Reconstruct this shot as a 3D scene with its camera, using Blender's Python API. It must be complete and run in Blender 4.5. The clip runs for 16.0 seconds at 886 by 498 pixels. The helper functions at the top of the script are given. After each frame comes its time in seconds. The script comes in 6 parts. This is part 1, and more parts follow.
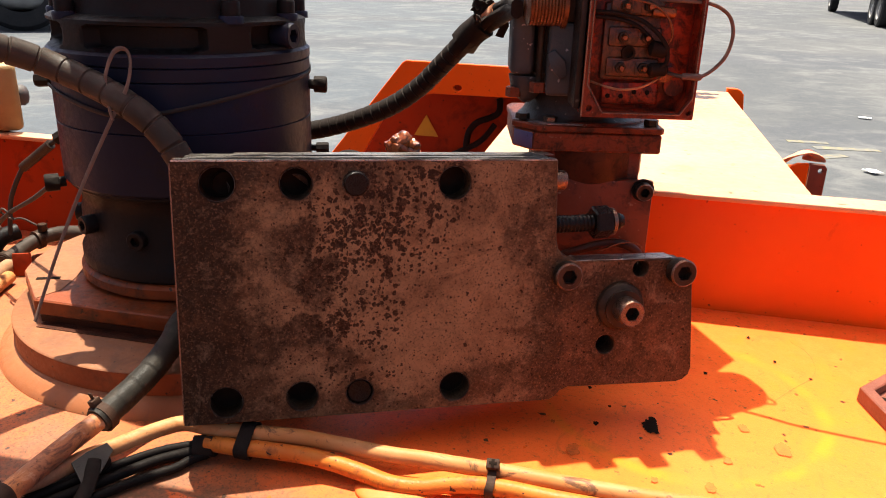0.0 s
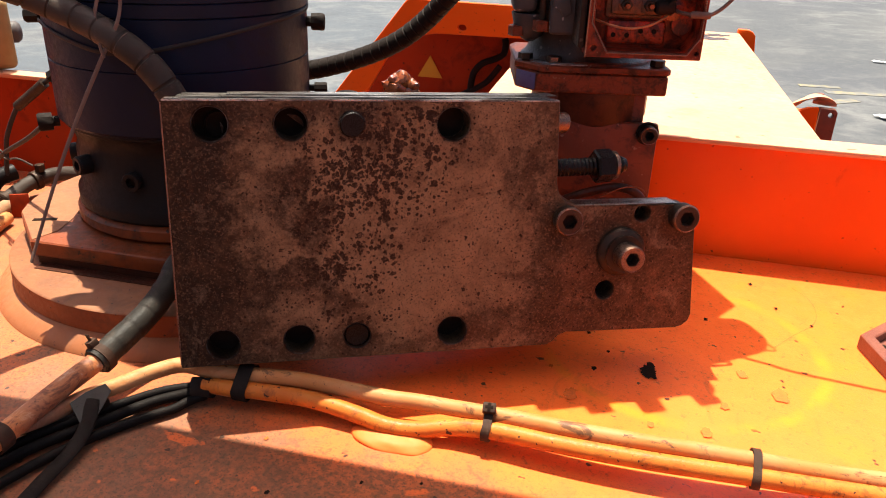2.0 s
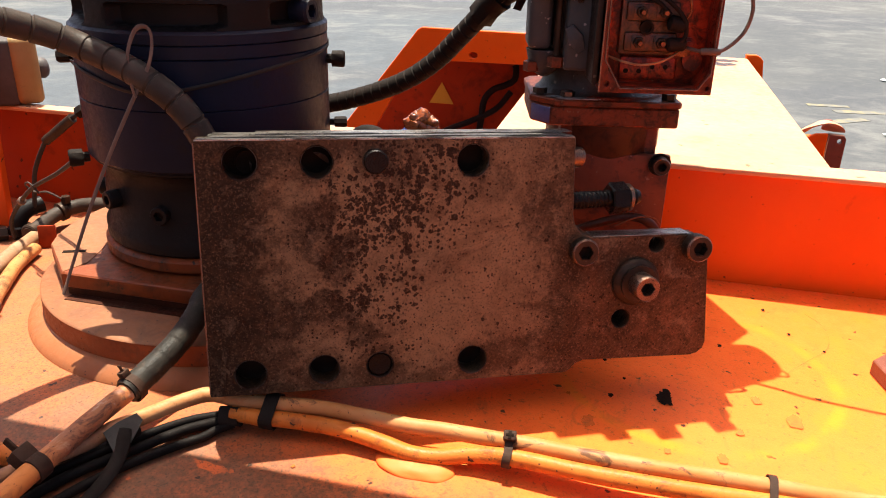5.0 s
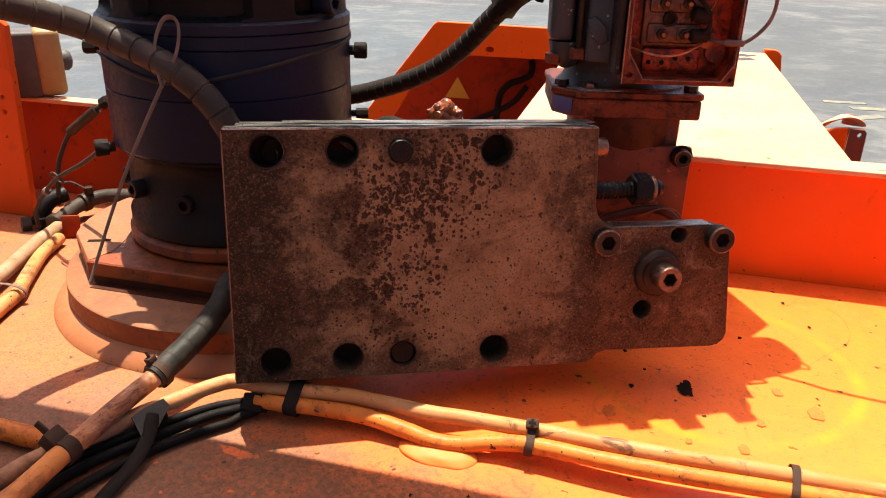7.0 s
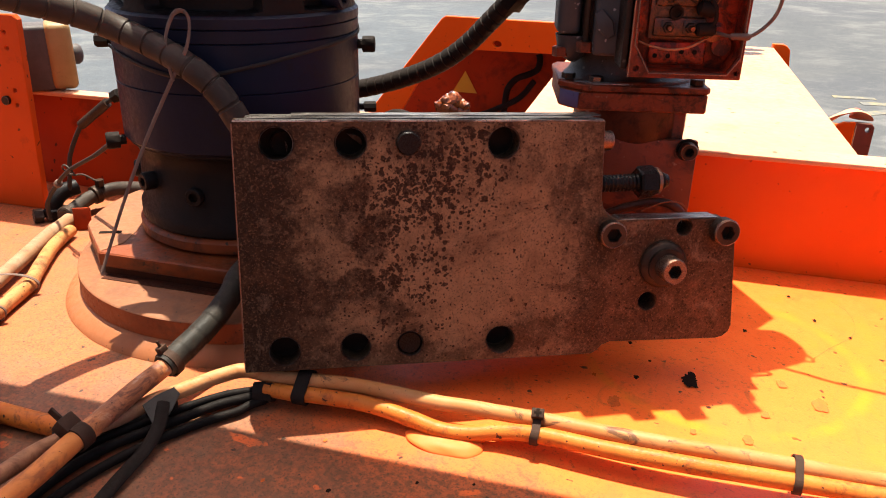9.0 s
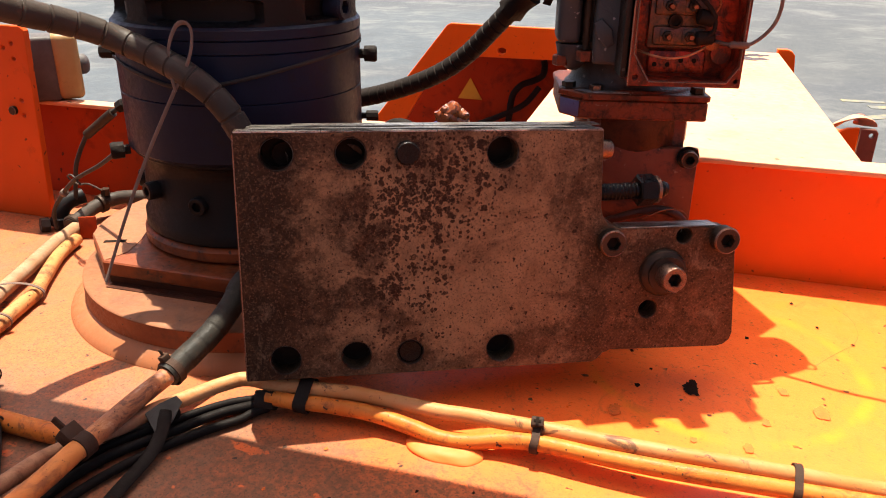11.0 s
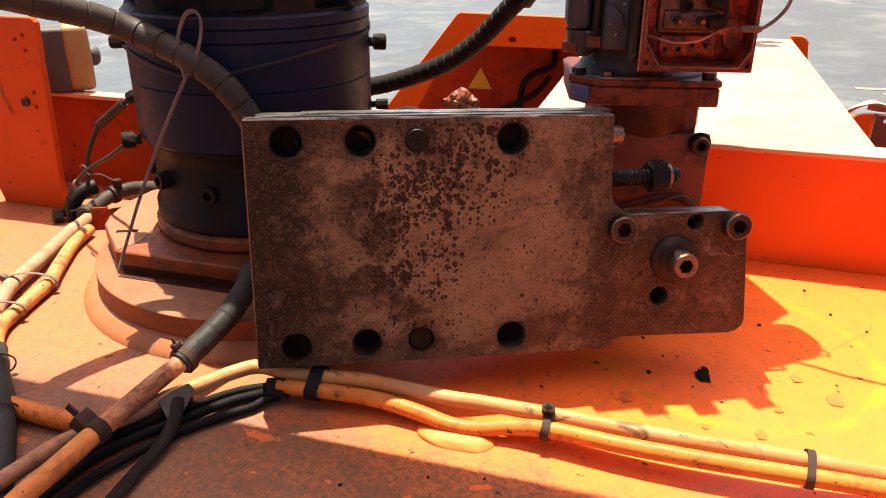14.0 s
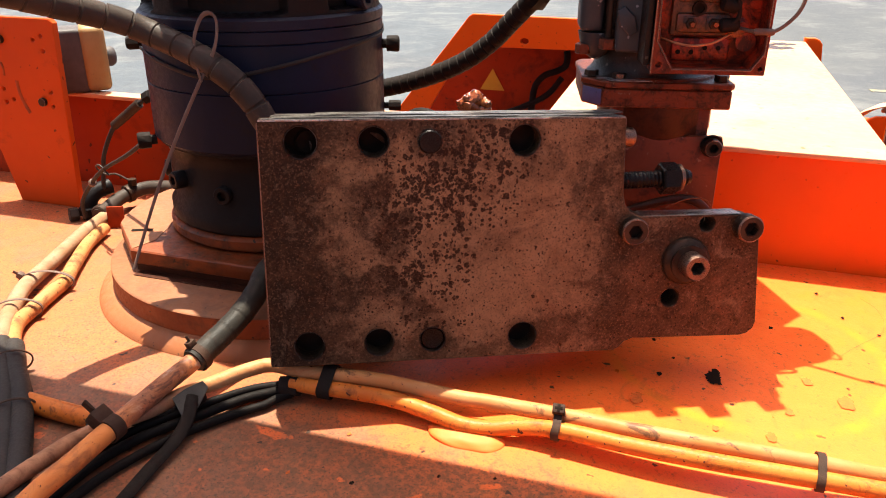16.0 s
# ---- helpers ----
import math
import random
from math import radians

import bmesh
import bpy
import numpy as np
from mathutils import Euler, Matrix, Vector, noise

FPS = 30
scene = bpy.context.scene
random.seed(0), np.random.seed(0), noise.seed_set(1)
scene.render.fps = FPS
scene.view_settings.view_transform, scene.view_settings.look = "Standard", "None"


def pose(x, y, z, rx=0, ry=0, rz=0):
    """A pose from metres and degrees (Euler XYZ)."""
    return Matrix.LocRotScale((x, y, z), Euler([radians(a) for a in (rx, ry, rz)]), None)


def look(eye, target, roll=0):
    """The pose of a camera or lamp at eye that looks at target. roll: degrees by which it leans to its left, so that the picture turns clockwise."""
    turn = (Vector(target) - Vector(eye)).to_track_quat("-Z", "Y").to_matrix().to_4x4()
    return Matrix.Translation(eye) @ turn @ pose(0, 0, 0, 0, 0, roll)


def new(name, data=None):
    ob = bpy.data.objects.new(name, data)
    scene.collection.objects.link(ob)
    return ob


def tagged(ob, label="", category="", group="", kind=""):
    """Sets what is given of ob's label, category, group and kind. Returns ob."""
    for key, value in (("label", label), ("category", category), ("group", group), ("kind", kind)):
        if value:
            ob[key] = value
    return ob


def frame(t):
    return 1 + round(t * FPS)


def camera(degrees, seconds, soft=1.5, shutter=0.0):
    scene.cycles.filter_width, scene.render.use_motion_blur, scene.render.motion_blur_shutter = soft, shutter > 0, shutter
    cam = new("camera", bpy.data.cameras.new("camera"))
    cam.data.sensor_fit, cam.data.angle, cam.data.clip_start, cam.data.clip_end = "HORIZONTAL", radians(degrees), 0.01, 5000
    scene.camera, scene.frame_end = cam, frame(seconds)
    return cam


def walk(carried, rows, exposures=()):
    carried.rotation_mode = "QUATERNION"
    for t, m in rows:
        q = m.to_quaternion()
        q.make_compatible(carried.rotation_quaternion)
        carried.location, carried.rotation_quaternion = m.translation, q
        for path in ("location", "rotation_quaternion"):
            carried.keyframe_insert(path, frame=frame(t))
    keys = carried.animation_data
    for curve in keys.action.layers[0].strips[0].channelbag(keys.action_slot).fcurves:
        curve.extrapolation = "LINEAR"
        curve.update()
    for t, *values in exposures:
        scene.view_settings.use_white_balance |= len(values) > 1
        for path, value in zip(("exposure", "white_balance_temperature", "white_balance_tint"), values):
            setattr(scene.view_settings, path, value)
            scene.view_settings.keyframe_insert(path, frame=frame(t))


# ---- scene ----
cam = camera(60.29, 16.0, soft=1.0)
# seconds, eye, yaw to the left of +y, pitch, roll
ROWS = [
    (0, 0.3071, -0.4596, 0.3862, 12.48, -20.20, 1.75),
    (0.5, 0.3139, -0.4607, 0.3845, 12.01, -21.43, 1.95),
    (1, 0.3114, -0.4551, 0.3771, 12.61, -24.23, 2.83),
    (1.5, 0.3115, -0.4509, 0.3795, 12.69, -24.32, 2.09),
    (2, 0.3107, -0.4502, 0.3826, 12.74, -24.40, 2.05),
    (2.5, 0.3080, -0.4516, 0.3890, 13.00, -23.94, 1.48),
    (3, 0.3079, -0.4609, 0.3966, 13.64, -23.24, 1.30),
    (3.5, 0.3072, -0.4647, 0.4005, 13.68, -22.91, 1.03),
    (5.8, 0.2997, -0.4678, 0.3981, 13.72, -22.93, 1.70),
    (6, 0.2975, -0.4710, 0.3981, 14.20, -23.06, 1.75),
    (6.5, 0.2940, -0.4763, 0.3956, 14.61, -23.06, 1.52),
    (7, 0.2970, -0.4748, 0.3951, 14.48, -23.19, 1.31),
    (7.5, 0.3024, -0.4720, 0.4005, 14.43, -22.93, 1.08),
    (8, 0.2998, -0.4757, 0.3995, 14.81, -22.66, 0.94),
    (8.5, 0.2980, -0.4792, 0.3959, 14.88, -23.11, 1.11),
    (8.7, 0.2983, -0.4820, 0.3947, 15.02, -23.58, 1.23),
    (10.8, 0.3061, -0.4804, 0.3988, 15.61, -22.97, 0.88),
    (11, 0.3062, -0.4817, 0.3992, 15.73, -23.18, 0.82),
    (11.5, 0.3027, -0.4858, 0.3941, 16.23, -23.66, 0.57),
    (12, 0.3025, -0.4869, 0.3952, 16.44, -23.61, 0.21),
    (12.5, 0.3099, -0.4834, 0.3996, 16.05, -23.42, 0.42),
    (13, 0.3083, -0.4849, 0.3977, 16.34, -23.48, 0.28),
    (13.5, 0.3068, -0.4853, 0.3942, 16.45, -23.75, 0.15),
    (14, 0.3074, -0.4824, 0.3953, 16.64, -23.80, 0.19),
    (14.5, 0.3059, -0.4826, 0.3969, 16.63, -23.61, 0.30),
    (15, 0.3047, -0.4833, 0.3921, 16.89, -23.85, 0.34),
    (15.5, 0.3031, -0.4847, 0.3934, 17.24, -23.89, 0.18),
    (16, 0.3076, -0.4866, 0.3971, 17.52, -23.75, 0.19),
]
walk(cam, [(t, pose(x, y, z, 90 + pitch, 0, yaw) @ pose(0, 0, 0, 0, 0, roll)) for t, x, y, z, yaw, pitch, roll in ROWS], exposures=((0.0, 1.52), (10.0, 1.55), (13.0, 1.68), (16.0, 1.74)))

# ---- light ----
SUN = Vector((-0.125, 0.215, 1.0)).normalized()
world = bpy.data.worlds.new("sky")
scene.world = world
world.use_nodes = True
wn = world.node_tree
sky = wn.nodes.new("ShaderNodeTexSky")
sky.sky_type = "NISHITA"
sky.sun_disc = False
sky.air_density, sky.dust_density, sky.ozone_density = 0.5, 5.0, 0.4
sky.sun_elevation = math.asin(SUN.z)
sky.sun_rotation = math.atan2(SUN.x, SUN.y)
wn.links.new(sky.outputs[0], wn.nodes["Background"].inputs[0])
wn.nodes["Background"].inputs[1].default_value = 0.10
sun_data = bpy.data.lights.new("sun", "SUN")
sun_data.energy, sun_data.angle, sun_data.color = 5.0, radians(0.4), (1.0, 0.935, 0.78)
sun = new("sun", sun_data)
sun.matrix_world = look(SUN * 20, (0, 0, 0))
scene.view_settings.exposure = 1.55


# ---- materials ----
def material(name, rough=0.6, metal=0.0):
    m = bpy.data.materials.new(name)
    m.use_nodes = True
    b = m.node_tree.nodes["Principled BSDF"]
    b.inputs["Roughness"].default_value, b.inputs["Metallic"].default_value = rough, metal
    return m, m.node_tree, b


def node(tree, kind, **inputs):
    n = tree.nodes.new(kind)
    for key, value in inputs.items():
        n.inputs[key.replace("_", " ")].default_value = value
    return n


def noise_at(tree, scale, detail=6.0, rough=0.6, stretch=None, distort=0.0):
    n = node(tree, "ShaderNodeTexNoise", Scale=scale, Detail=detail, Roughness=rough, Distortion=distort)
    c = tree.nodes.new("ShaderNodeTexCoord")
    m = tree.nodes.new("ShaderNodeMapping")
    m.inputs["Rotation"].default_value = (0.41, 0.23, 0.57) if not stretch else (0.09, 0.07, 0.05)
    m.inputs["Location"].default_value = (0.37, 0.71, 0.53)
    if stretch:
        m.inputs["Scale"].default_value = stretch
    tree.links.new(c.outputs["Object"], m.inputs[0])
    tree.links.new(m.outputs[0], n.inputs["Vector"])
    return n.outputs["Fac"]


def ramp(tree, fac, lo, hi, a=0.0, b=1.0):
    r = tree.nodes.new("ShaderNodeMapRange")
    for k, v in zip(("From Min", "From Max", "To Min", "To Max"), (lo, hi, a, b)):
        r.inputs[k].default_value = v
    tree.links.new(fac, r.inputs["Value"])
    return r.outputs[0]


def mix(tree, fac, a, b):
    m = tree.nodes.new("ShaderNodeMix")
    m.data_type = "RGBA"
    for sock, v in ((m.inputs[0], fac), (m.inputs[6], a), (m.inputs[7], b)):
        if isinstance(v, (tuple, float)):
            sock.default_value = (*v, 1) if isinstance(v, tuple) else v
        else:
            tree.links.new(v, sock)
    return m.outputs[2]


def bumped(tree, b, fac, strength, distance):
    n = node(tree, "ShaderNodeBump", Strength=strength, Distance=distance)
    tree.links.new(fac, n.inputs["Height"])
    tree.links.new(n.outputs[0], b.inputs["Normal"])


def worn(name, base, second, dirt, scale=20.0, rough=0.55, metal=0.0, dirt_lo=0.62, dirt_hi=0.72, grain=0.3, relief=0.001, dirt_scale=None, specks=None, stretch=None, coat=0.0, spec=0.3, smudge=None):
    """A surface in two tones with dirt in patches, fine specks and relief."""
    m, t, b = material(name, rough, metal)
    big = noise_at(t, scale, 4, 0.55, stretch)
    fine = noise_at(t, scale * 14, 5, 0.65)
    col = mix(t, ramp(t, big, 0.35, 0.65), base, second)
    patches = noise_at(t, dirt_scale or scale * 2.3, 8, 0.68, stretch, 0.4)
    col = mix(t, ramp(t, patches, dirt_lo, dirt_hi, 0, 0.85), col, dirt)
    if smudge:
        col = mix(t, ramp(t, noise_at(t, smudge[0], 7, 0.7, None, 0.8), smudge[1], smudge[2], 0, 0.8), col, smudge[3])
    if specks:
        dots = noise_at(t, specks[0], 2, 0.5)
        col = mix(t, ramp(t, dots, specks[1], specks[1] + 0.03), col, specks[2])
    t.links.new(col, b.inputs["Base Color"])
    t.links.new(ramp(t, fine, 0.3, 0.7, max(rough - grain * 0.4, 0.05), min(rough + grain * 0.5, 1)), b.inputs["Roughness"])
    bumped(t, b, fine, 0.35, relief)
    b.inputs["Coat Weight"].default_value = coat
    b.inputs["Specular IOR Level"].default_value = spec
    return m


# grimy base paint with the motor's shade put into its darker colour
grimy_shaded_base = worn("grimy_shaded_base_paint", (0.215, 0.045, 0.010), (0.140, 0.030, 0.007), (0.035, 0.017, 0.010), 12, 0.5, dirt_lo=0.48, dirt_hi=0.66, specks=(160, 0.66, (0.03, 0.015, 0.01)))
near_paint = worn("near_wall_paint", (0.15, 0.105, 0.08), (0.12, 0.08, 0.06), (0.06, 0.04, 0.03), 4, 0.6)
# paint of the ring's upright side, darkened because that side lies in shade
shaded_ring_side = worn("shaded_ring_side_paint", (0.21, 0.051, 0.014), (0.16, 0.038, 0.011), (0.07, 0.025, 0.012), 14, 0.55, dirt_lo=0.50, dirt_hi=0.68, specks=(210, 0.69, (0.04, 0.018, 0.01)))
# dusty base paint taken a step darker to stand for shade on the ring
toned_dust = worn("toned_dust", (0.235, 0.087, 0.034), (0.195, 0.068, 0.026), (0.13, 0.052, 0.025), 10, 0.6, dirt_lo=0.52, dirt_hi=0.70, specks=(210, 0.70, (0.08, 0.034, 0.02)), smudge=(26, 0.50, 0.66, (0.15, 0.058, 0.027)))
base_paint = worn("base_paint", (0.30, 0.108, 0.039), (0.265, 0.090, 0.032), (0.21, 0.080, 0.036), 9, 0.55, dirt_lo=0.54, dirt_hi=0.72, specks=(210, 0.71, (0.09, 0.038, 0.02)), smudge=(28, 0.52, 0.68, (0.22, 0.085, 0.038)))
bracket_paint = worn("bracket_paint", (0.50, 0.064, 0.006), (0.42, 0.052, 0.005), (0.16, 0.028, 0.008), 6, 0.42, dirt_lo=0.58, dirt_hi=0.74, specks=(100, 0.71, (0.14, 0.03, 0.008)), relief=0.0004, spec=0.12)
# darker wall paint: dirt patches, and shade put into the base colour
wall_shade_grime = worn("grimy_shaded_wall_paint", (0.30, 0.033, 0.005), (0.24, 0.026, 0.004), (0.085, 0.015, 0.006), 6, 0.5, dirt_lo=0.52, dirt_hi=0.70, specks=(90, 0.70, (0.08, 0.02, 0.008)), relief=0.0006, spec=0.12)
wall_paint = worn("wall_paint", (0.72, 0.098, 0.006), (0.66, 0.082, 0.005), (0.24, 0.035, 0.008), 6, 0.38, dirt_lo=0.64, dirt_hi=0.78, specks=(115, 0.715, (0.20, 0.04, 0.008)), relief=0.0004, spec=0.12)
# pale paint for upward faces: the sun's glare on orange is put into it
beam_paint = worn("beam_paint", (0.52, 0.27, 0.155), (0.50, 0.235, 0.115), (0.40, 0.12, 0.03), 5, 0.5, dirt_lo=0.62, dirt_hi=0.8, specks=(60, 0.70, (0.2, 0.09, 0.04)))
blue_paint = worn("motor_blue_paint", (0.0105, 0.0128, 0.0290), (0.0095, 0.0100, 0.0185), (0.016, 0.012, 0.011), 12, 0.42, dirt_lo=0.56, dirt_hi=0.7, spec=0.12)
dark_cast = worn("dark_cast_iron", (0.0075, 0.0062, 0.0066), (0.0110, 0.0088, 0.0082), (0.020, 0.011, 0.008), 15, 0.5, spec=0.10)
gear_dark = worn("greasy_gear_casing", (0.016, 0.011, 0.0095), (0.030, 0.019, 0.015), (0.010, 0.007, 0.006), 22, 0.45, dirt_lo=0.52, dirt_hi=0.66, specks=(150, 0.70, (0.10, 0.075, 0.06)), spec=0.15)
grey_cast = worn("grey_cast_paint", (0.030, 0.034, 0.039), (0.050, 0.050, 0.050), (0.040, 0.022, 0.014), 26, 0.45, specks=(120, 0.67, (0.26, 0.25, 0.24)))
board_brown = worn("terminal_board_brown", (0.15, 0.050, 0.022), (0.085, 0.026, 0.012), (0.018, 0.009, 0.006), 70, 0.30, dirt_lo=0.46, dirt_hi=0.58)
violet_paint = worn("violet_blue_paint", (0.075, 0.075, 0.17), (0.06, 0.058, 0.13), (0.03, 0.02, 0.02), 40, 0.4)
greasy = worn("greasy_brown_paint", (0.098, 0.024, 0.011), (0.150, 0.033, 0.013), (0.011, 0.007, 0.005), 25, 0.34, dirt_lo=0.50, dirt_hi=0.64, specks=(190, 0.68, (0.17, 0.09, 0.055)), spec=0.15, smudge=(75, 0.53, 0.63, (0.018, 0.009, 0.006)), relief=0.002)
red_paint = worn("red_terminal_paint", (0.40, 0.040, 0.012), (0.27, 0.025, 0.008), (0.020, 0.006, 0.004), 30, 0.33, dirt_lo=0.43, dirt_hi=0.56, specks=(160, 0.71, (0.28, 0.11, 0.07)), spec=0.2)
bolt_steel = worn("bolt_steel", (0.022, 0.013, 0.0085), (0.042, 0.025, 0.016), (0.010, 0.006, 0.004), 90, 0.42, metal=0.3, spec=0.15)
bright_steel = worn("bright_steel", (0.19, 0.120, 0.088), (0.12, 0.074, 0.052), (0.06, 0.032, 0.020), 90, 0.30, metal=0.85)
oily_steel = worn("oily_steel", (0.0040, 0.0030, 0.0026), (0.008, 0.0055, 0.0045), (0.003, 0.002, 0.002), 80, 0.26, metal=0.0, spec=0.12)
rim_red = worn("grimy_red_rim", (0.16, 0.028, 0.012), (0.10, 0.018, 0.009), (0.022, 0.009, 0.006), 40, 0.4, dirt_lo=0.46, dirt_hi=0.64, specks=(190, 0.68, (0.18, 0.09, 0.055)), spec=0.12)
ground_edge = worn("ground_steel_edge", (0.42, 0.39, 0.35), (0.20, 0.175, 0.155), (0.045, 0.034, 0.027), 60, 0.30, metal=0.85, dirt_lo=0.45, dirt_hi=0.56, stretch=(0.25, 1, 1))
hole_rim = worn("hole_rim_steel", (0.085, 0.070, 0.058), (0.030, 0.020, 0.015), (0.008, 0.005, 0.004), 45, 0.4, dirt_lo=0.42, dirt_hi=0.52, spec=0.2)
sealant_white = worn("dried_sealant", (0.30, 0.28, 0.26), (0.18, 0.16, 0.15), (0.05, 0.04, 0.035), 120, 0.6, dirt_lo=0.50, dirt_hi=0.62)
dark_grease = worn("dark_grease", (0.020, 0.013, 0.0105), (0.034, 0.021, 0.016), (0.010, 0.007, 0.006), 28, 0.36, dirt_lo=0.50, dirt_hi=0.64, specks=(170, 0.68, (0.12, 0.09, 0.075)), spec=0.3, relief=0.002)
foot_red = worn("oily_red_foot", (0.165, 0.038, 0.015), (0.110, 0.025, 0.011), (0.030, 0.012, 0.008), 22, 0.4, dirt_lo=0.52, dirt_hi=0.66, specks=(170, 0.69, (0.20, 0.10, 0.06)), spec=0.15)
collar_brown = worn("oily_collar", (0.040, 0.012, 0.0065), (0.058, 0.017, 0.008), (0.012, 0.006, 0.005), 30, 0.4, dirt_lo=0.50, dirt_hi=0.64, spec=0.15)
bare_copper = worn("bare_copper_wire", (0.42, 0.20, 0.095), (0.32, 0.13, 0.055), (0.12, 0.05, 0.025), 80, 0.35, metal=0.5)
copper = worn("copper_lug", (0.20, 0.075, 0.032), (0.13, 0.045, 0.02), (0.035, 0.016, 0.010), 80, 0.3, metal=0.7)
cable_orange = worn("cable_orange", (0.54, 0.160, 0.026), (0.48, 0.120, 0.018), (0.16, 0.050, 0.018), 30, 0.42, dirt_lo=0.54, dirt_hi=0.7, specks=(210, 0.675, (0.05, 0.022, 0.013)), smudge=(45, 0.57, 0.67, (0.095, 0.036, 0.016)), spec=0.15)
cable_faded = worn("cable_faded", (0.43, 0.195, 0.075), (0.41, 0.155, 0.044), (0.15, 0.062, 0.028), 24, 0.48, dirt_lo=0.52, dirt_hi=0.66, specks=(210, 0.675, (0.05, 0.022, 0.014)), smudge=(48, 0.55, 0.66, (0.085, 0.040, 0.022)), spec=0.15)
cable_pale = worn("cable_pale", (0.31, 0.195, 0.120), (0.27, 0.140, 0.070), (0.16, 0.08, 0.05), 24, 0.5, dirt_lo=0.55, dirt_hi=0.7, smudge=(30, 0.5, 0.68, (0.24, 0.11, 0.06)), spec=0.15)
rubber = worn("black_rubber", (0.0095, 0.0064, 0.0050), (0.016, 0.0105, 0.0080), (0.030, 0.019, 0.012), 30, 0.72, dirt_lo=0.62, dirt_hi=0.78, spec=0.10)
cable_black = worn("oily_black_cable", (0.0050, 0.0036, 0.0030), (0.0085, 0.0058, 0.0046), (0.020, 0.012, 0.008), 40, 0.6, dirt_lo=0.60, dirt_hi=0.74, spec=0.08)
tape_grey = worn("tape_grey", (0.024, 0.021, 0.018), (0.036, 0.031, 0.026), (0.012, 0.010, 0.008), 60, 0.5, spec=0.2)
cable_grey = worn("cable_grey", (0.024, 0.020, 0.018), (0.034, 0.028, 0.025), (0.055, 0.036, 0.028), 30, 0.6, spec=0.12)
sleeve_tape = worn("sleeve_tape", (0.017, 0.0145, 0.012), (0.028, 0.0235, 0.019), (0.060, 0.044, 0.032), 40, 0.5, dirt_lo=0.55, dirt_hi=0.75, spec=0.12)
spiral_wrap = worn("spiral_wrap", (0.034, 0.025, 0.020), (0.052, 0.039, 0.031), (0.090, 0.058, 0.042), 26, 0.5, dirt_lo=0.6, dirt_hi=0.75, spec=0.12)
plastic_tie = worn("tie_plastic", (0.034, 0.017, 0.011), (0.055, 0.028, 0.017), (0.10, 0.05, 0.025), 60, 0.65, spec=0.12)
grey_tie = worn("weathered_tie", (0.14, 0.092, 0.072), (0.10, 0.064, 0.050), (0.05, 0.03, 0.023), 60, 0.5, spec=0.15)
grease = worn("red_grease", (0.20, 0.040, 0.010), (0.26, 0.072, 0.020), (0.03, 0.009, 0.004), 120, 0.16, dirt_lo=0.52, dirt_hi=0.60, coat=0.35)
lamp_grey = worn("lamp_grey", (0.050, 0.042, 0.040), (0.075, 0.062, 0.06), (0.04, 0.03, 0.025), 30, 0.6)
lamp_yellow = worn("lamp_yellow", (0.30, 0.19, 0.075), (0.26, 0.16, 0.06), (0.14, 0.08, 0.035), 40, 0.5)
motor_blue = worn("bright_blue_paint", (0.005, 0.022, 0.115), (0.006, 0.018, 0.085), (0.008, 0.012, 0.03), 14, 0.4)
tyre = worn("tyre_rubber", (0.015, 0.015, 0.015), (0.022, 0.021, 0.02), (0.05, 0.045, 0.04), 5, 0.8)
white_rim = worn("rim_paint", (0.32, 0.31, 0.29), (0.25, 0.24, 0.23), (0.1, 0.09, 0.08), 6, 0.5)
truck_grey = worn("truck_chassis", (0.05, 0.05, 0.055), (0.08, 0.08, 0.08), (0.025, 0.025, 0.025), 3, 0.6)
paper = worn("paper_scrap", (0.80, 0.80, 0.78), (0.75, 0.75, 0.72), (0.5, 0.48, 0.45), 20, 0.8)
yellow_mark = worn("road_yellow", (0.20, 0.17, 0.095), (0.15, 0.135, 0.095), (0.10, 0.104, 0.106), 5, 0.85, dirt_lo=0.38, dirt_hi=0.52)
rust_drip = worn("rust_drip", (0.20, 0.040, 0.008), (0.30, 0.05, 0.006), (0.08, 0.02, 0.008), 60, 0.7)
black_hole = worn("hole_shade_and_grease", (0.012, 0.0072, 0.005), (0.018, 0.0115, 0.008), (0.009, 0.006, 0.0045), 80, 0.7, spec=0.03)


def axis_of(t, k):
    """One coordinate of the object's own space, in metres."""
    c, s = t.nodes.new("ShaderNodeTexCoord"), t.nodes.new("ShaderNodeSeparateXYZ")
    t.links.new(c.outputs["Object"], s.inputs[0])
    return s.outputs[k]


def calc(t, op, a, b=None):
    n = t.nodes.new("ShaderNodeMath")
    n.operation = op
    for sock, v in zip(n.inputs, (a, b)):
        if isinstance(v, (int, float)):
            sock.default_value = v
        elif v is not None:
            t.links.new(v, sock)
    return n.outputs[0]


def smooth(t, v, lo, hi, a=0.0, b=1.0):
    r = ramp(t, v, lo, hi, a, b)
    r.node.interpolation_type = "SMOOTHSTEP"
    return r


